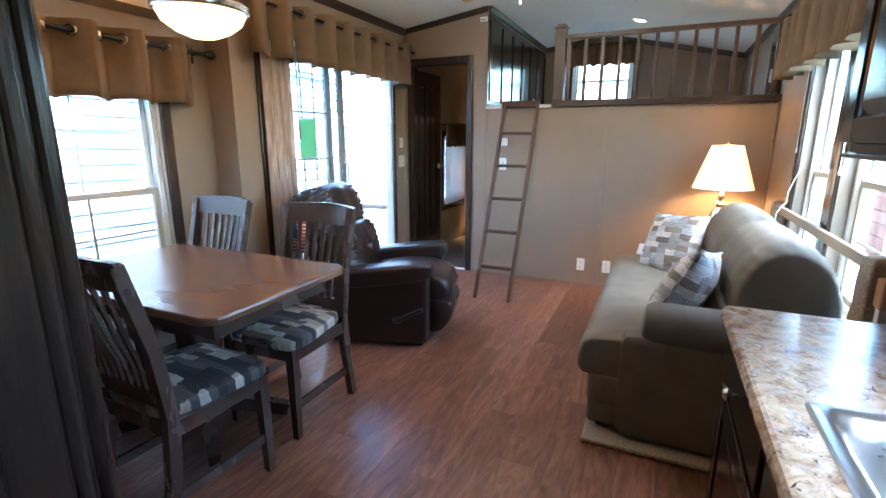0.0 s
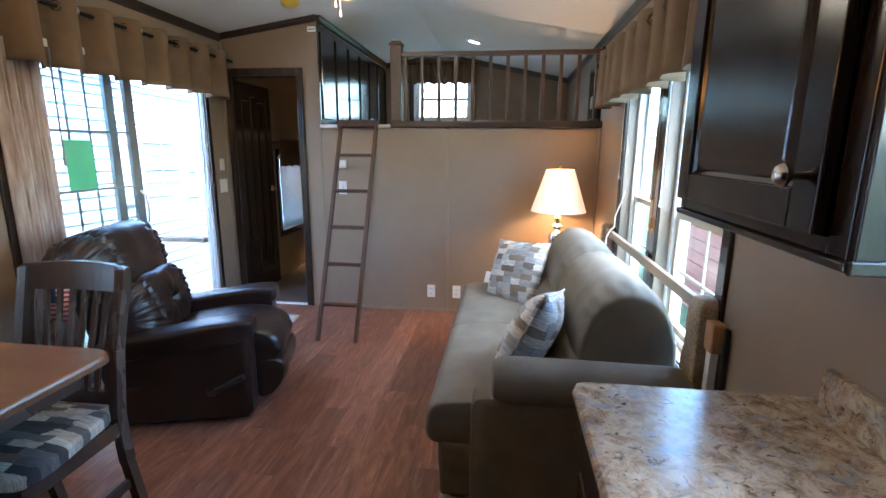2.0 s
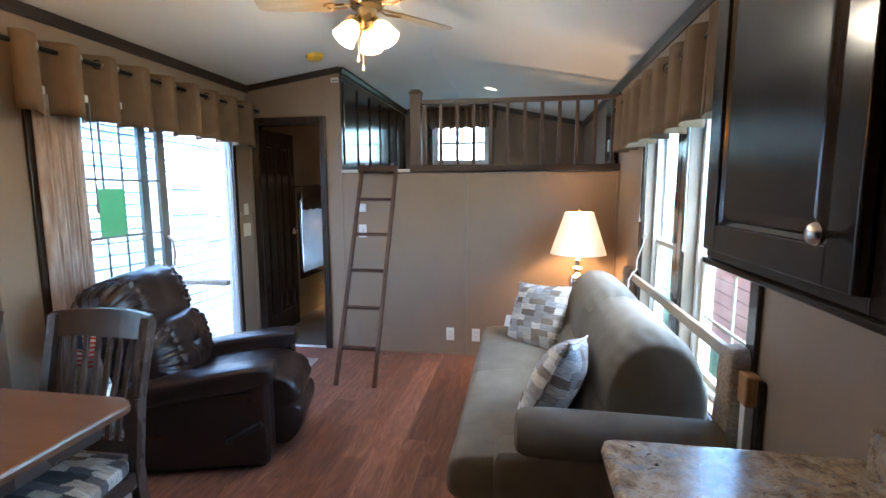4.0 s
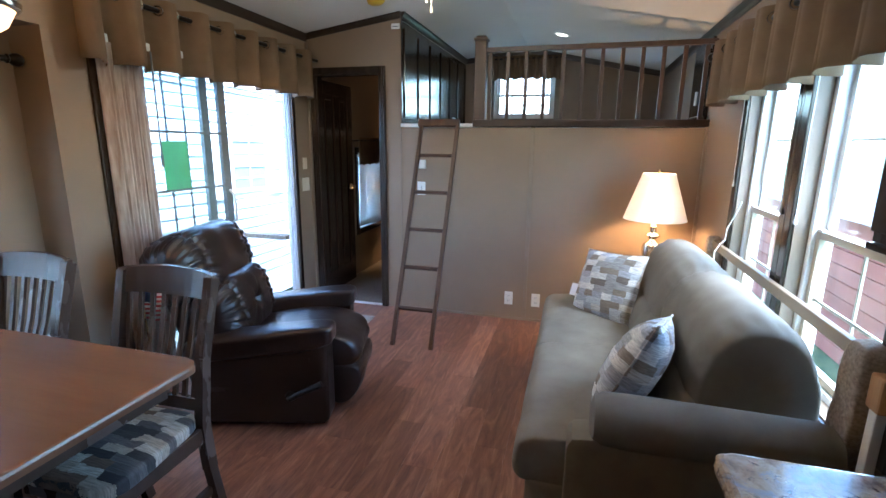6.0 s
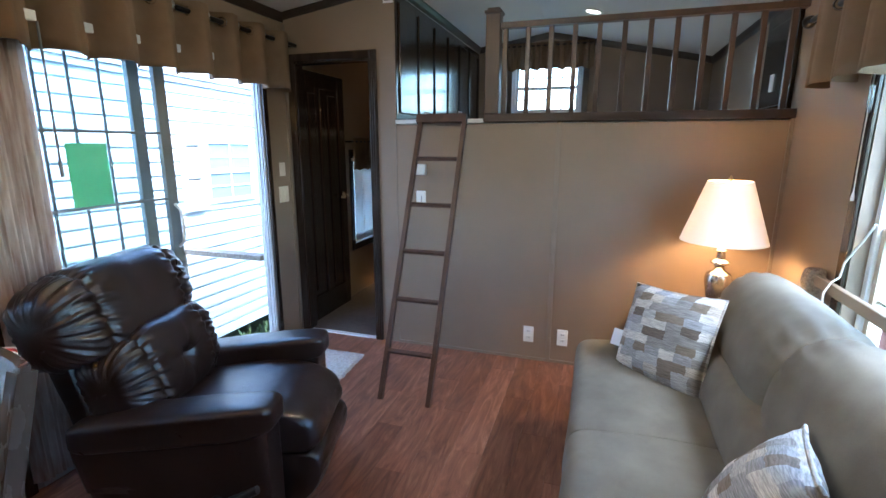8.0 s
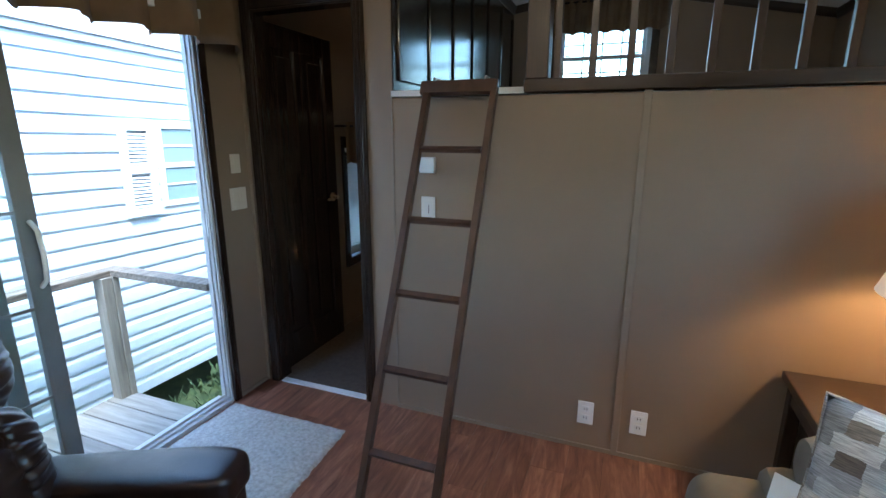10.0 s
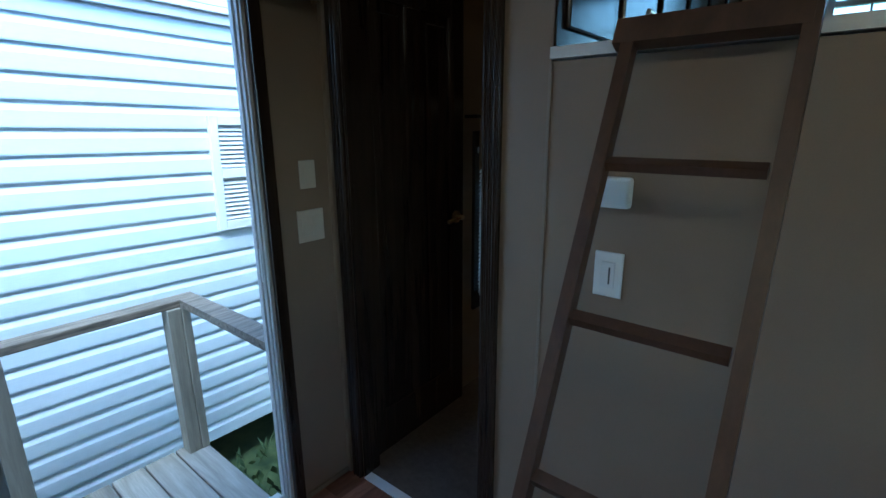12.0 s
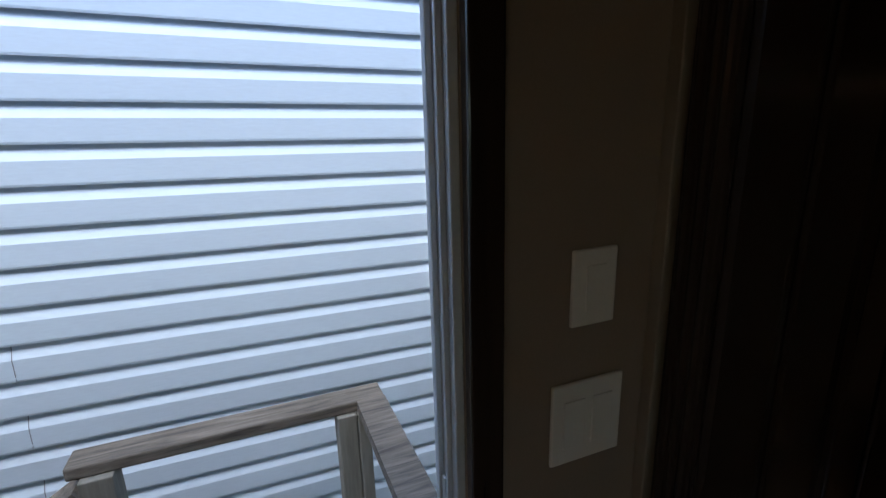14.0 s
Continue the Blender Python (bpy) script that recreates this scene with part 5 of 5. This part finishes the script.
rail = thing("loft_railing", "brown wooden loft railing with square balusters", "railing")
bm = boxes((-0.255, -0.165, F - 0.022, F + 0.062, LOFT + 0.041, 2.255), r=0.004)
box(bm, -0.265, -0.155, F - 0.032, F + 0.072, 2.256, 2.275, 0.006), box(bm, -0.25, -0.17, F - 0.017, F + 0.057, 2.276, 2.292, 0.008)
part("newel_post", bm, RAILW, rail)
part("top_rail", boxes((-0.164, R - 0.003, F - 0.012, F + 0.046, 2.168, 2.203), r=0.005), RAILW, rail)
for k in range(12):
    x = -0.135 + k * 0.1395
    part("baluster", boxes((x - 0.014, x + 0.014, F + 0.003, F + 0.031, LOFT + 0.041, 2.167), r=0.002), RAILW, rail)
settle(rail, 0.6, F + 0.02, LOFT + 0.04)

lv = thing("loft_valance", "gathered brown fabric valance over the loft window", "valance")
bm = bmesh.new()
cols = []
for i in range(101):
    x = -0.60 + 0.95 * i / 100
    cols.append([bm.verts.new((x, BACK2 - 0.035 - 0.012 * math.sin(i * 0.9) - 0.006 * math.sin(i * 2.1), z + (0.012 * math.sin(i * 0.45) if z < 2.3 else 0))) for z in (2.52, 2.44, 2.36, 2.25)])
for a, b in zip(cols, cols[1:]):
    for k in range(3):
        bm.faces.new((a[k], a[k + 1], b[k + 1], b[k])).smooth = True
c = part("fabric", bm, FABRIC, lv)
c.modifiers.new("thick", "SOLIDIFY").thickness = 0.003
bm = bmesh.new()
tube(bm, [(-0.62, BACK2 - 0.035, 2.49), (0.37, BACK2 - 0.035, 2.49)], 0.009)
part("rod", bm, BLACKM, lv)
settle(lv, -0.12, BACK2 - 0.035, 2.25)

# ---- ladder ----
lad = thing("loft_ladder", "brown wooden ladder leaning on the loft edge", "ladder")
FT, TP = (3.738, 0.0), (4.505, 1.655)


def on_ladder(z):
    return FT[0] + (TP[0] - FT[0]) * z / TP[1]


for x0, x1 in ((-0.665, -0.675), (-0.367, -0.374)):
    bm = bmesh.new()
    bar(bm, (x0, FT[0], 0.0), (x1, TP[0], TP[1]), 0.026, 0.032, (1, 0, 0))
    part("side_rail", bm, LADDER, lad)
for z in (0.258, 0.543, 0.816, 1.094, 1.377):
    bm = bmesh.new()
    f = z / 1.655
    bar(bm, (-0.655 - 0.01 * f, on_ladder(z), z), (-0.385 - 0.008 * f, on_ladder(z), z), 0.026, 0.018, (0, 0.9, 0.42))
    part("rung", bm, LADDER, lad)
bm = bmesh.new()
bar(bm, (-0.705, on_ladder(1.632), 1.632), (-0.372, on_ladder(1.632), 1.632), 0.034, 0.055, (0, 0.9, -0.42))
part("top_rung", bm, LADDER, lad)
for x in (-0.65, -0.42):
    bm = bmesh.new()
    tube(bm, [(x, on_ladder(1.64), 1.655), (x, on_ladder(1.64) + 0.012, 1.675), (x, F + 0.02, 1.675), (x, F + 0.035, 1.645)], 0.005, 8)
    part("hook", bm, CHROME, lad, "small metal hook", True)
settle(lad, -0.53, 3.74)


# ---- plates on the walls ----
ALMOND = plain("almond_plastic", (0.62, 0.55, 0.47), 0.35)


def plate(name, label, x0, x1, y0, y1, z0, z1, details=(), cat="wall plate"):
    t = thing(name, label, cat)
    part("plate", boxes((x0, x1, y0, y1, z0, z1), r=0.0025), ALMOND if "almond" in label else WHITEP, t)
    for nm, q, m in details:
        part(nm, boxes(q, r=0.0008), m, t)
    return settle(t, (x0 + x1) / 2, (y0 + y1) / 2, z0)


for cx in (0.084, 0.312):
    det = [("socket", (cx - 0.016, cx + 0.016, F - 0.0105, F - 0.0065, z - 0.014, z + 0.014), VINYL) for z in (0.165, 0.209)]
    det += [("slot", (cx + dx - 0.0015, cx + dx + 0.0015, F - 0.0115, F - 0.0106, z - 0.004, z + 0.006), BLACKP) for z in (0.165, 0.209) for dx in (-0.006, 0.006)]
    plate("wall_outlet", "white duplex outlet low on the wall", cx - 0.035, cx + 0.035, F - 0.0065, F - 0.0005, 0.130, 0.244, det, "outlet")
plate("light_switch", "white rocker switch plate on the taupe wall", -0.735, -0.664, F - 0.0065, F - 0.0005, 1.038, 1.152, [("rocker", (-0.716, -0.683, F - 0.0095, F - 0.0065, 1.062, 1.128), VINYL), ("gap", (-0.697, -0.693, F - 0.0105, F - 0.0096, 1.072, 1.115), SIDE_SHADE)], "light switch")
th = thing("thermostat", "small white thermostat box on the wall", "thermostat")
part("housing", boxes((-0.735, -0.657, F - 0.030, F - 0.0005, 1.263, 1.335), r=0.008), WHITEP, th)
part("back_plate", boxes((-0.755, -0.735, F - 0.012, F - 0.0005, 1.275, 1.325), r=0.003), WHITEP, th)
settle(th, -0.7, F, 1.263)
plate("light_switch", "almond switch plate beside the sliding door", L + 0.0005, L + 0.0065, 4.405, 4.470, 1.238, 1.336, [("rocker", (L + 0.0065, L + 0.009, 4.424, 4.452, 1.258, 1.316), ALMOND)], "light switch")
plate("light_switch", "almond double switch plate beside the sliding door", L + 0.0005, L + 0.0065, 4.382, 4.492, 1.046, 1.162, [("rocker", (L + 0.0065, L + 0.009, y, y + 0.032, 1.07, 1.138), ALMOND) for y in (4.399, 4.443)], "light switch")
plate("wall_sensor", "small white vented sensor high on the wall", -0.955, -0.885, F - 0.012, F - 0.0005, 2.375, 2.415, [("grille", (-0.945, -0.895, F - 0.0135, F - 0.012, 2.388, 2.395), SIDE_SHADE)], "sensor")

# ---- bedroom door and beyond ----
door = thing("door_1", "open dark espresso panel door to the bedroom", "door", kind="structure")
HX, HY, DWID = -1.732, 4.625, 0.67
rows = [(HX, HX + 0.034, HY, HY + 0.095, 0.012, 2.02), (HX, HX + 0.034, HY + DWID - 0.095, HY + DWID, 0.012, 2.02), (HX, HX + 0.034, HY + 0.29, HY + 0.38, 0.22, 1.90),
        (HX, HX + 0.034, HY + 0.095, HY + DWID - 0.095, 0.012, 0.22), (HX, HX + 0.034, HY + 0.095, HY + DWID - 0.095, 1.90, 2.02)]
part("door_frame", boxes(*rows, r=0.004), DARK, door)
for y0, y1 in ((HY + 0.095, HY + 0.29), (HY + 0.38, HY + DWID - 0.095)):
    bm = boxes((HX + 0.010, HX + 0.020, y0, y1, 0.22, 1.90))
    box(bm, HX + 0.020, HX + 0.030, y0 + 0.035, y1 - 0.035, 0.26, 1.86, 0.006)
    part("door_panel", bm, DARK, door)
bm = bmesh.new()
lathe(bm, [(0.030, 0), (0.030, 0.006), (0.013, 0.010), (0.011, 0.045), (0.0, 0.046)], 24, (HX + 0.034, HY + DWID - 0.06, 1.02), Matrix.Rotation(radians(90), 4, "Y"))
tube(bm, [(HX + 0.074, HY + DWID - 0.055, 1.02), (HX + 0.078, HY + DWID - 0.10, 1.022), (HX + 0.076, HY + DWID - 0.14, 1.018), (HX + 0.072, HY + DWID - 0.165, 1.012)], 0.009, 10)
part("door_handle", bm, BRASS, door, "antique brass lever handle", True)
for z in (0.22, 1.02, 1.82):
    part("hinge", boxes((HX + 0.034, HX + 0.038, HY - 0.012, HY + 0.02, z - 0.045, z + 0.045), r=0.001), BRASS, door)
settle(door, HX, HY)
bl = thing("mini_blind", "white slatted mini blind in the bedroom window", "blind")
part("head_rail", boxes((L + 0.018, L + 0.05, 5.46, 6.12, 1.31, 1.34), r=0.003), VINYL, bl)
for k in range(33):
    bm = bmesh.new()
    z = 1.29 - k * 0.0225
    bar(bm, (L + 0.034, 5.465, z), (L + 0.034, 6.115, z - 0.0008 * k), 0.028, 0.0014, (0.50, 0, 0.87))
    part("slat", bm, VINYL, bl)
for y in (5.62, 5.98):
    bm = bmesh.new()
    tube(bm, [(L + 0.048, y, 1.30), (L + 0.048, y, 0.56)], 0.0015, 5)
    part("cord", bm, VINYL, bl)
settle(bl, L + 0.034, 5.8, 0.55)
sv = thing("bedroom_valance", "short tan fabric valance over the bedroom window", "valance")
bm = bmesh.new()
cols = []
for i in range(81):
    y = 5.40 + 0.88 * i / 80
    cols.append([bm.verts.new((L + 0.072 + 0.013 * math.sin(i * 0.85) + 0.006 * math.sin(i * 2.3), y, z + (0.010 * math.sin(i * 0.42) if z < 1.3 else 0.0))) for z in (1.52, 1.49, 1.44, 1.36, 1.235)])
for a, b in zip(cols, cols[1:]):
    for k in range(4):
        bm.faces.new((a[k], a[k + 1], b[k + 1], b[k])).smooth = True
part("fabric", bm, FABRIC, sv).modifiers.new("thick", "SOLIDIFY").thickness = 0.003
bm = bmesh.new()
tube(bm, [(L + 0.072, 5.37, 1.49), (L + 0.072, 6.31, 1.49)], 0.009)
for y in (5.38, 6.30):
    bar(bm, (L, y, 1.49), (L + 0.072, y, 1.49), 0.012, 0.016, (0, 1, 0))
part("rod", bm, BLACKM, sv)
settle(sv, L + 0.072, 5.84, 1.235)
ns = thing("nightstand", "dark brown nightstand in the bedroom", "nightstand")
part("top", boxes((L + 0.01, -1.30, 6.42, 6.84, 0.38, 0.41), r=0.004), DARK_X, ns)
part("body", boxes((L + 0.02, -1.32, 6.44, 6.82, 0.0, 0.379), r=0.003), DARK, ns)
settle(ns, -1.47, 6.62)
bl2 = thing("bedside_lamp", "small lit bedside lamp with a warm shade", "table lamp", pose(-1.60, 6.62, 0.411))
bm = bmesh.new()
lathe(bm, [(0.05, 0), (0.05, 0.01), (0.015, 0.02), (0.03, 0.07), (0.012, 0.14), (0.006, 0.2), (0, 0.2)], 20)
part("base", bm, CHROME, bl2, smooth=True)
bm = bmesh.new()
lathe(bm, [(0.12, 0.16), (0.065, 0.33), (0.063, 0.33), (0.118, 0.16), (0.12, 0.16)], 30)
part("shade", bm, SHADE, bl2, "lit warm fabric shade", True)

# ---- rug ----
bm = bmesh.new()
random.seed(8)
nx, ny = 60, 66
grid = {}
for i in range(nx + 1):
    for j in range(ny + 1):
        e = i in (0, nx) or j in (0, ny)
        x = -1.725 + 0.70 * i / nx + (random.uniform(-0.005, 0.005) if i in (0, nx) else 0) - 0.02 * (1 - j / ny) * (1 - i / nx)
        y = 3.44 + 0.81 * j / ny + (random.uniform(-0.006, 0.006) if j in (0, ny) else 0)
        grid[i, j] = bm.verts.new((x + 0.05 * (1 - j / ny) * i / nx, y, 0.002 if e else 0.012 + random.uniform(-0.003, 0.003)))
for i in range(nx):
    for j in range(ny):
        bm.faces.new((grid[i, j], grid[i + 1, j], grid[i + 1, j + 1], grid[i, j + 1])).smooth = True
tagged(part("door_rug", bm, RUGM), "grey carpet offcut rug inside the sliding door", "rug")

# ---- rail with carpet-wrapped ends behind the sofa ----
pr = thing("padded_rail", "wooden rail with carpet-wrapped ends behind the sofa", "rail")
part("board", boxes((1.405, 1.430, 2.20, 3.90, 0.865, 0.912), r=0.004), BATTEN, pr)
for y0, y1, z0 in ((2.15, 2.26, 0.0), (3.84, 3.93, 0.0)):
    bm = bmesh.new()
    soft(bm, (0.075, y1 - y0, 0.93 - z0), (1.418, (y0 + y1) / 2, (0.93 + z0) / 2), 7, 30, 0, 0.016, 3)
    part("carpet_wrap", bm, FUR, pr, "beige carpet wrapping")
part("end_block", boxes((1.405, 1.45, 2.085, 2.148, 0.765, 0.87), r=0.008), wood("oak_block", (0.36, 0.19, 0.085), (0.50, 0.29, 0.14), 0.5, 2), pr, "orange wooden end block")
part("upright", boxes((1.412, 1.44, 2.10, 2.135, 0.0, 0.765), r=0.003), VINYL, pr)
part("bracket", boxes((1.44, 1.456, 2.07, 2.148, 0.60, 0.86), r=0.003), BLACKP, pr)
settle(pr, 1.41, 3.05)
for y, z in ((3.02, 1.22), (3.72, 1.28), (2.86, 1.2)):
    cdt = thing("blind_cord", "white pull cord with a small tassel", "cord")
    bm = bmesh.new()
    tube(bm, [(R - 0.022, y, 1.90), (R - 0.023, y + 0.004, 1.5), (R - 0.022, y, z)], 0.0022, 6)
    part("cord", bm, WHITEP, cdt)
    bm = bmesh.new()
    lathe(bm, [(0.003, 0.03), (0.008, 0.0), (0.006, -0.008), (0, -0.009)], 10, (R - 0.022, y, z - 0.02))
    part("tassel", bm, WHITEP, cdt, smooth=True)
    settle(cdt, R - 0.022, y, z)
lc = thing("power_cord", "white lamp cord draped over the rail", "cord")
bm = bmesh.new()
tube(bm, [(R - 0.03, 3.50, 1.19), (R - 0.035, 3.55, 1.12), (R - 0.05, 3.62, 1.02), (R - 0.04, 3.66, 0.95), (1.40, 3.67, 0.925), (1.375, 3.66, 0.88), (1.37, 3.64, 0.78)], 0.004, 8)
part("cord", bm, WHITEP, lc, smooth=True)

# small striped flag on a stick behind the chair
STRIPE = shader("red_white_stripes", 0.85)
sm, sn, sl, sb = STRIPE
wv = sn.new("ShaderNodeTexWave")
wv.bands_direction = "Z"
wv.inputs["Scale"].default_value = 14
sl.new(coords(sn, sl), wv.inputs["Vector"])
sl.new(ramp(sn, sl, wv.outputs[0], [(0.45, (0.42, 0.03, 0.03)), (0.55, (0.75, 0.72, 0.68))]), sb.inputs["Base Color"])
fl = thing("small_flag", "small red and white striped flag on a stick", "flag")
bm = bmesh.new()
cols = [[bm.verts.new((-1.36 + 0.012 * i, 2.335 + 0.008 * math.sin(i * 0.9), z)) for z in (0.64, 0.84)] for i in range(11)]
for a, b in zip(cols, cols[1:]):
    bm.faces.new((a[0], b[0], b[1], a[1])).smooth = True
part("cloth", bm, sm, fl).modifiers.new("thick", "SOLIDIFY").thickness = 0.002
bm = bmesh.new()
cols = [[bm.verts.new((-1.36 + 0.012 * i, 2.331 + 0.008 * math.sin(i * 0.9), z)) for z in (0.73, 0.842)] for i in range(6)]
for a, b in zip(cols, cols[1:]):
    bm.faces.new((a[0], b[0], b[1], a[1])).smooth = True
part("canton", bm, plain("navy_cloth", (0.02, 0.03, 0.09), 0.85), fl, "navy blue corner").modifiers.new("thick", "SOLIDIFY").thickness = 0.002
bm = bmesh.new()
tube(bm, [(-1.362, 2.335, 0.02), (-1.362, 2.335, 0.88)], 0.005, 8), lathe(bm, [(0.05, 0), (0.05, 0.02), (0.01, 0.03), (0, 0.03)], 16, (-1.362, 2.335, 0))
part("stick", bm, BRASS, fl)
settle(fl, -1.362, 2.335)

# ---- ceiling fixtures ----
fan = thing("ceiling_fan", "antique brass ceiling fan with pale blades and lit glass shades", "ceiling fan", pose(-0.12, 3.0, 0))
bm = bmesh.new()
lathe(bm, [(0.0, 2.635), (0.065, 2.63), (0.062, 2.60), (0.03, 2.56), (0.014, 2.555), (0.014, 2.50), (0.05, 2.495), (0.095, 2.475), (0.10, 2.43), (0.085, 2.395), (0.05, 2.385), (0.045, 2.33), (0.05, 2.32), (0.04, 2.285), (0.015, 2.275), (0.0, 2.275)], 30)
part("motor_housing", bm, BRASS, fan, smooth=True)
for k in range(5):
    a = radians(-22 + 72 * k)
    m = Matrix.Rotation(a, 4, "Z")
    bm = bmesh.new()
    prof = [(0.17, 0.045), (0.19, 0.055), (0.40, 0.066), (0.52, 0.068), (0.55, 0.055), (0.56, 0.03)]
    pts = [(x, w) for x, w in prof] + [(x, -w) for x, w in reversed(prof)]
    n = len(pts)
    vs = [m @ Vector((x, y, 2.40 + z + 0.18 * y)) for z in (0, 0.006) for x, y in pts]
    quads(bm, vs, [tuple(range(n)), tuple(reversed(range(n, 2 * n)))] + [(i, (i + 1) % n, n + (i + 1) % n, n + i) for i in range(n)])
    b = part("blade", bm, BLADE, fan)
    bm = bmesh.new()
    for s in (-0.02, 0.02):
        tube(bm, [m @ Vector(p) for p in ((0.08, s * 0.5, 2.405), (0.13, s * 1.4, 2.398), (0.19, s * 1.2, 2.398), (0.22, 0, 2.398))], 0.006, 8)
    part("blade_iron", bm, BRASS, b, smooth=True)
for ang in (100, 220, 340):
    m = Matrix.Rotation(radians(ang), 4, "Z") @ Matrix.Translation((0.055, 0, 2.325)) @ Matrix.Rotation(radians(143), 4, "Y")
    bm = bmesh.new()
    lathe(bm, [(0.010, -0.03), (0.020, 0.0), (0.026, 0.012), (0.024, 0.03), (0.0, 0.03)], 16, (0, 0, 0), m)
    part("socket", bm, BRASS, fan, smooth=True)
    bm = bmesh.new()
    lathe(bm, [(0.026, 0.02), (0.041, 0.04), (0.052, 0.07), (0.054, 0.09), (0.060, 0.12), (0.063, 0.13), (0.060, 0.13), (0.051, 0.09), (0.038, 0.045), (0.024, 0.024), (0.026, 0.02)], 24, (0, 0, 0), m)
    part("glass_shade", bm, BULBGL, fan, "lit frosted tulip glass shade", True)
for x, y, z0 in ((-0.02, -0.02, 2.078), (-0.05, 0.0, 2.13)):
    bm = bmesh.new()
    tube(bm, [(x, y, 2.28), (x, y, z0 + 0.03)], 0.0015, 6)
    lathe(bm, [(0.002, 0.035), (0.007, 0.012), (0.006, 0.0), (0, 0.0)], 12, (x, y, z0))
    part("pull_chain", bm, BLADE, fan, smooth=True)
dome = thing("dining_pendant", "lit frosted glass dome pendant over the dining table", "pendant lamp", pose(-1.02, 1.55, 0))
bm = bmesh.new()
lathe(bm, [(0.0, 1.715), (0.05, 1.722), (0.10, 1.742), (0.145, 1.775), (0.165, 1.815), (0.160, 1.815), (0.14, 1.78), (0.095, 1.748), (0.045, 1.729), (0.0, 1.722)], 40)
part("glass_bowl", bm, DOME, dome, "lit frosted glass bowl", True)
bm = bmesh.new()
lathe(bm, [(0.166, 1.812), (0.178, 1.818), (0.180, 1.832), (0.172, 1.842), (0.155, 1.846), (0.150, 1.835), (0.155, 1.82), (0.166, 1.812)], 40)
part("rim", bm, CHROME, dome, smooth=True)
bm = bmesh.new()
for a in (0, 120, 240):
    c, s = math.cos(radians(a)), math.sin(radians(a))
    tube(bm, [(0.16 * c, 0.16 * s, 1.842), (0.09 * c, 0.09 * s, 2.0), (0.012 * c, 0.012 * s, 2.12)], 0.005, 8)
zc = roof_z(-1.02)
tube(bm, [(0, 0, 2.11), (0, 0, zc)], 0.008, 10), lathe(bm, [(0.06, zc - 0.03), (0.065, zc), (0, zc)], 24)
part("stem", bm, CHROME, dome, smooth=True)
dl = thing("downlight", "lit recessed downlight in the loft ceiling", "downlight", pose(0.345, 5.8, 0))
zc = roof_z(0.345)
bm = bmesh.new()
lathe(bm, [(0.058, -0.006), (0.075, -0.010), (0.085, -0.006), (0.085, 0.004), (0.058, 0.004), (0.058, -0.006)], 30, (0, 0, zc), Matrix.Rotation(radians(11.6), 4, "Y"))
part("trim_ring", bm, VINYL, dl, smooth=True)
bm = bmesh.new()
lathe(bm, [(0.0, -0.004), (0.058, -0.004), (0.058, 0.003), (0.0, 0.003)], 30, (0, 0, zc), Matrix.Rotation(radians(11.6), 4, "Y"))
part("lens", bm, DOWNL, dl, "lit lens", True)
YEL = plain("yellow_cover", (0.55, 0.38, 0.02), 0.4)
sd = thing("smoke_detector", "smoke detector in a yellow plastic cover", "smoke detector", pose(-0.92, 4.15, 0))
zc = roof_z(-0.92)
bm = bmesh.new()
lathe(bm, [(0, -0.042), (0.045, -0.04), (0.062, -0.028), (0.068, -0.005), (0.068, 0.012), (0, 0.012)], 28, (0, 0, zc), Matrix.Rotation(radians(-8.4), 4, "Y"))
part("cover", bm, YEL, sd, smooth=True)

# ---- floor planks, the last pieces of the setting ----
random.seed(11)
floor_ob = bpy.data.objects["floor"]
PW, PL = 0.152, 0.92
plank_me = {}


def plank(length):
    key = round(length, 3)
    if key not in plank_me:
        bm = bmesh.new()
        box(bm, 0.0006, PW - 0.0006, 0.0006, length - 0.0006, -0.004, 0.0)
        me = bpy.data.meshes.new("plank")
        bm.to_mesh(me)
        bm.free()
        me.materials.append(PLANK)
        plank_me[key] = me
    return plank_me[key]


x, col = BAY, 0
while x < R:
    first = BAY0 if x < L - 0.1 else BK
    y = first - PL * ((col * 0.37) % 1.0)
    end = BAY1 if x < L - 0.1 else F + 0.03
    while y < end:
        y0, y1 = max(y, first), min(y + PL, end)
        if y1 - y0 > 0.02:
            ob = new("plank", plank(y1 - y0))
            ob.parent, ob.location = floor_ob, (x, y0, 0)
        y += PL
    x, col = x + PW, col + 1
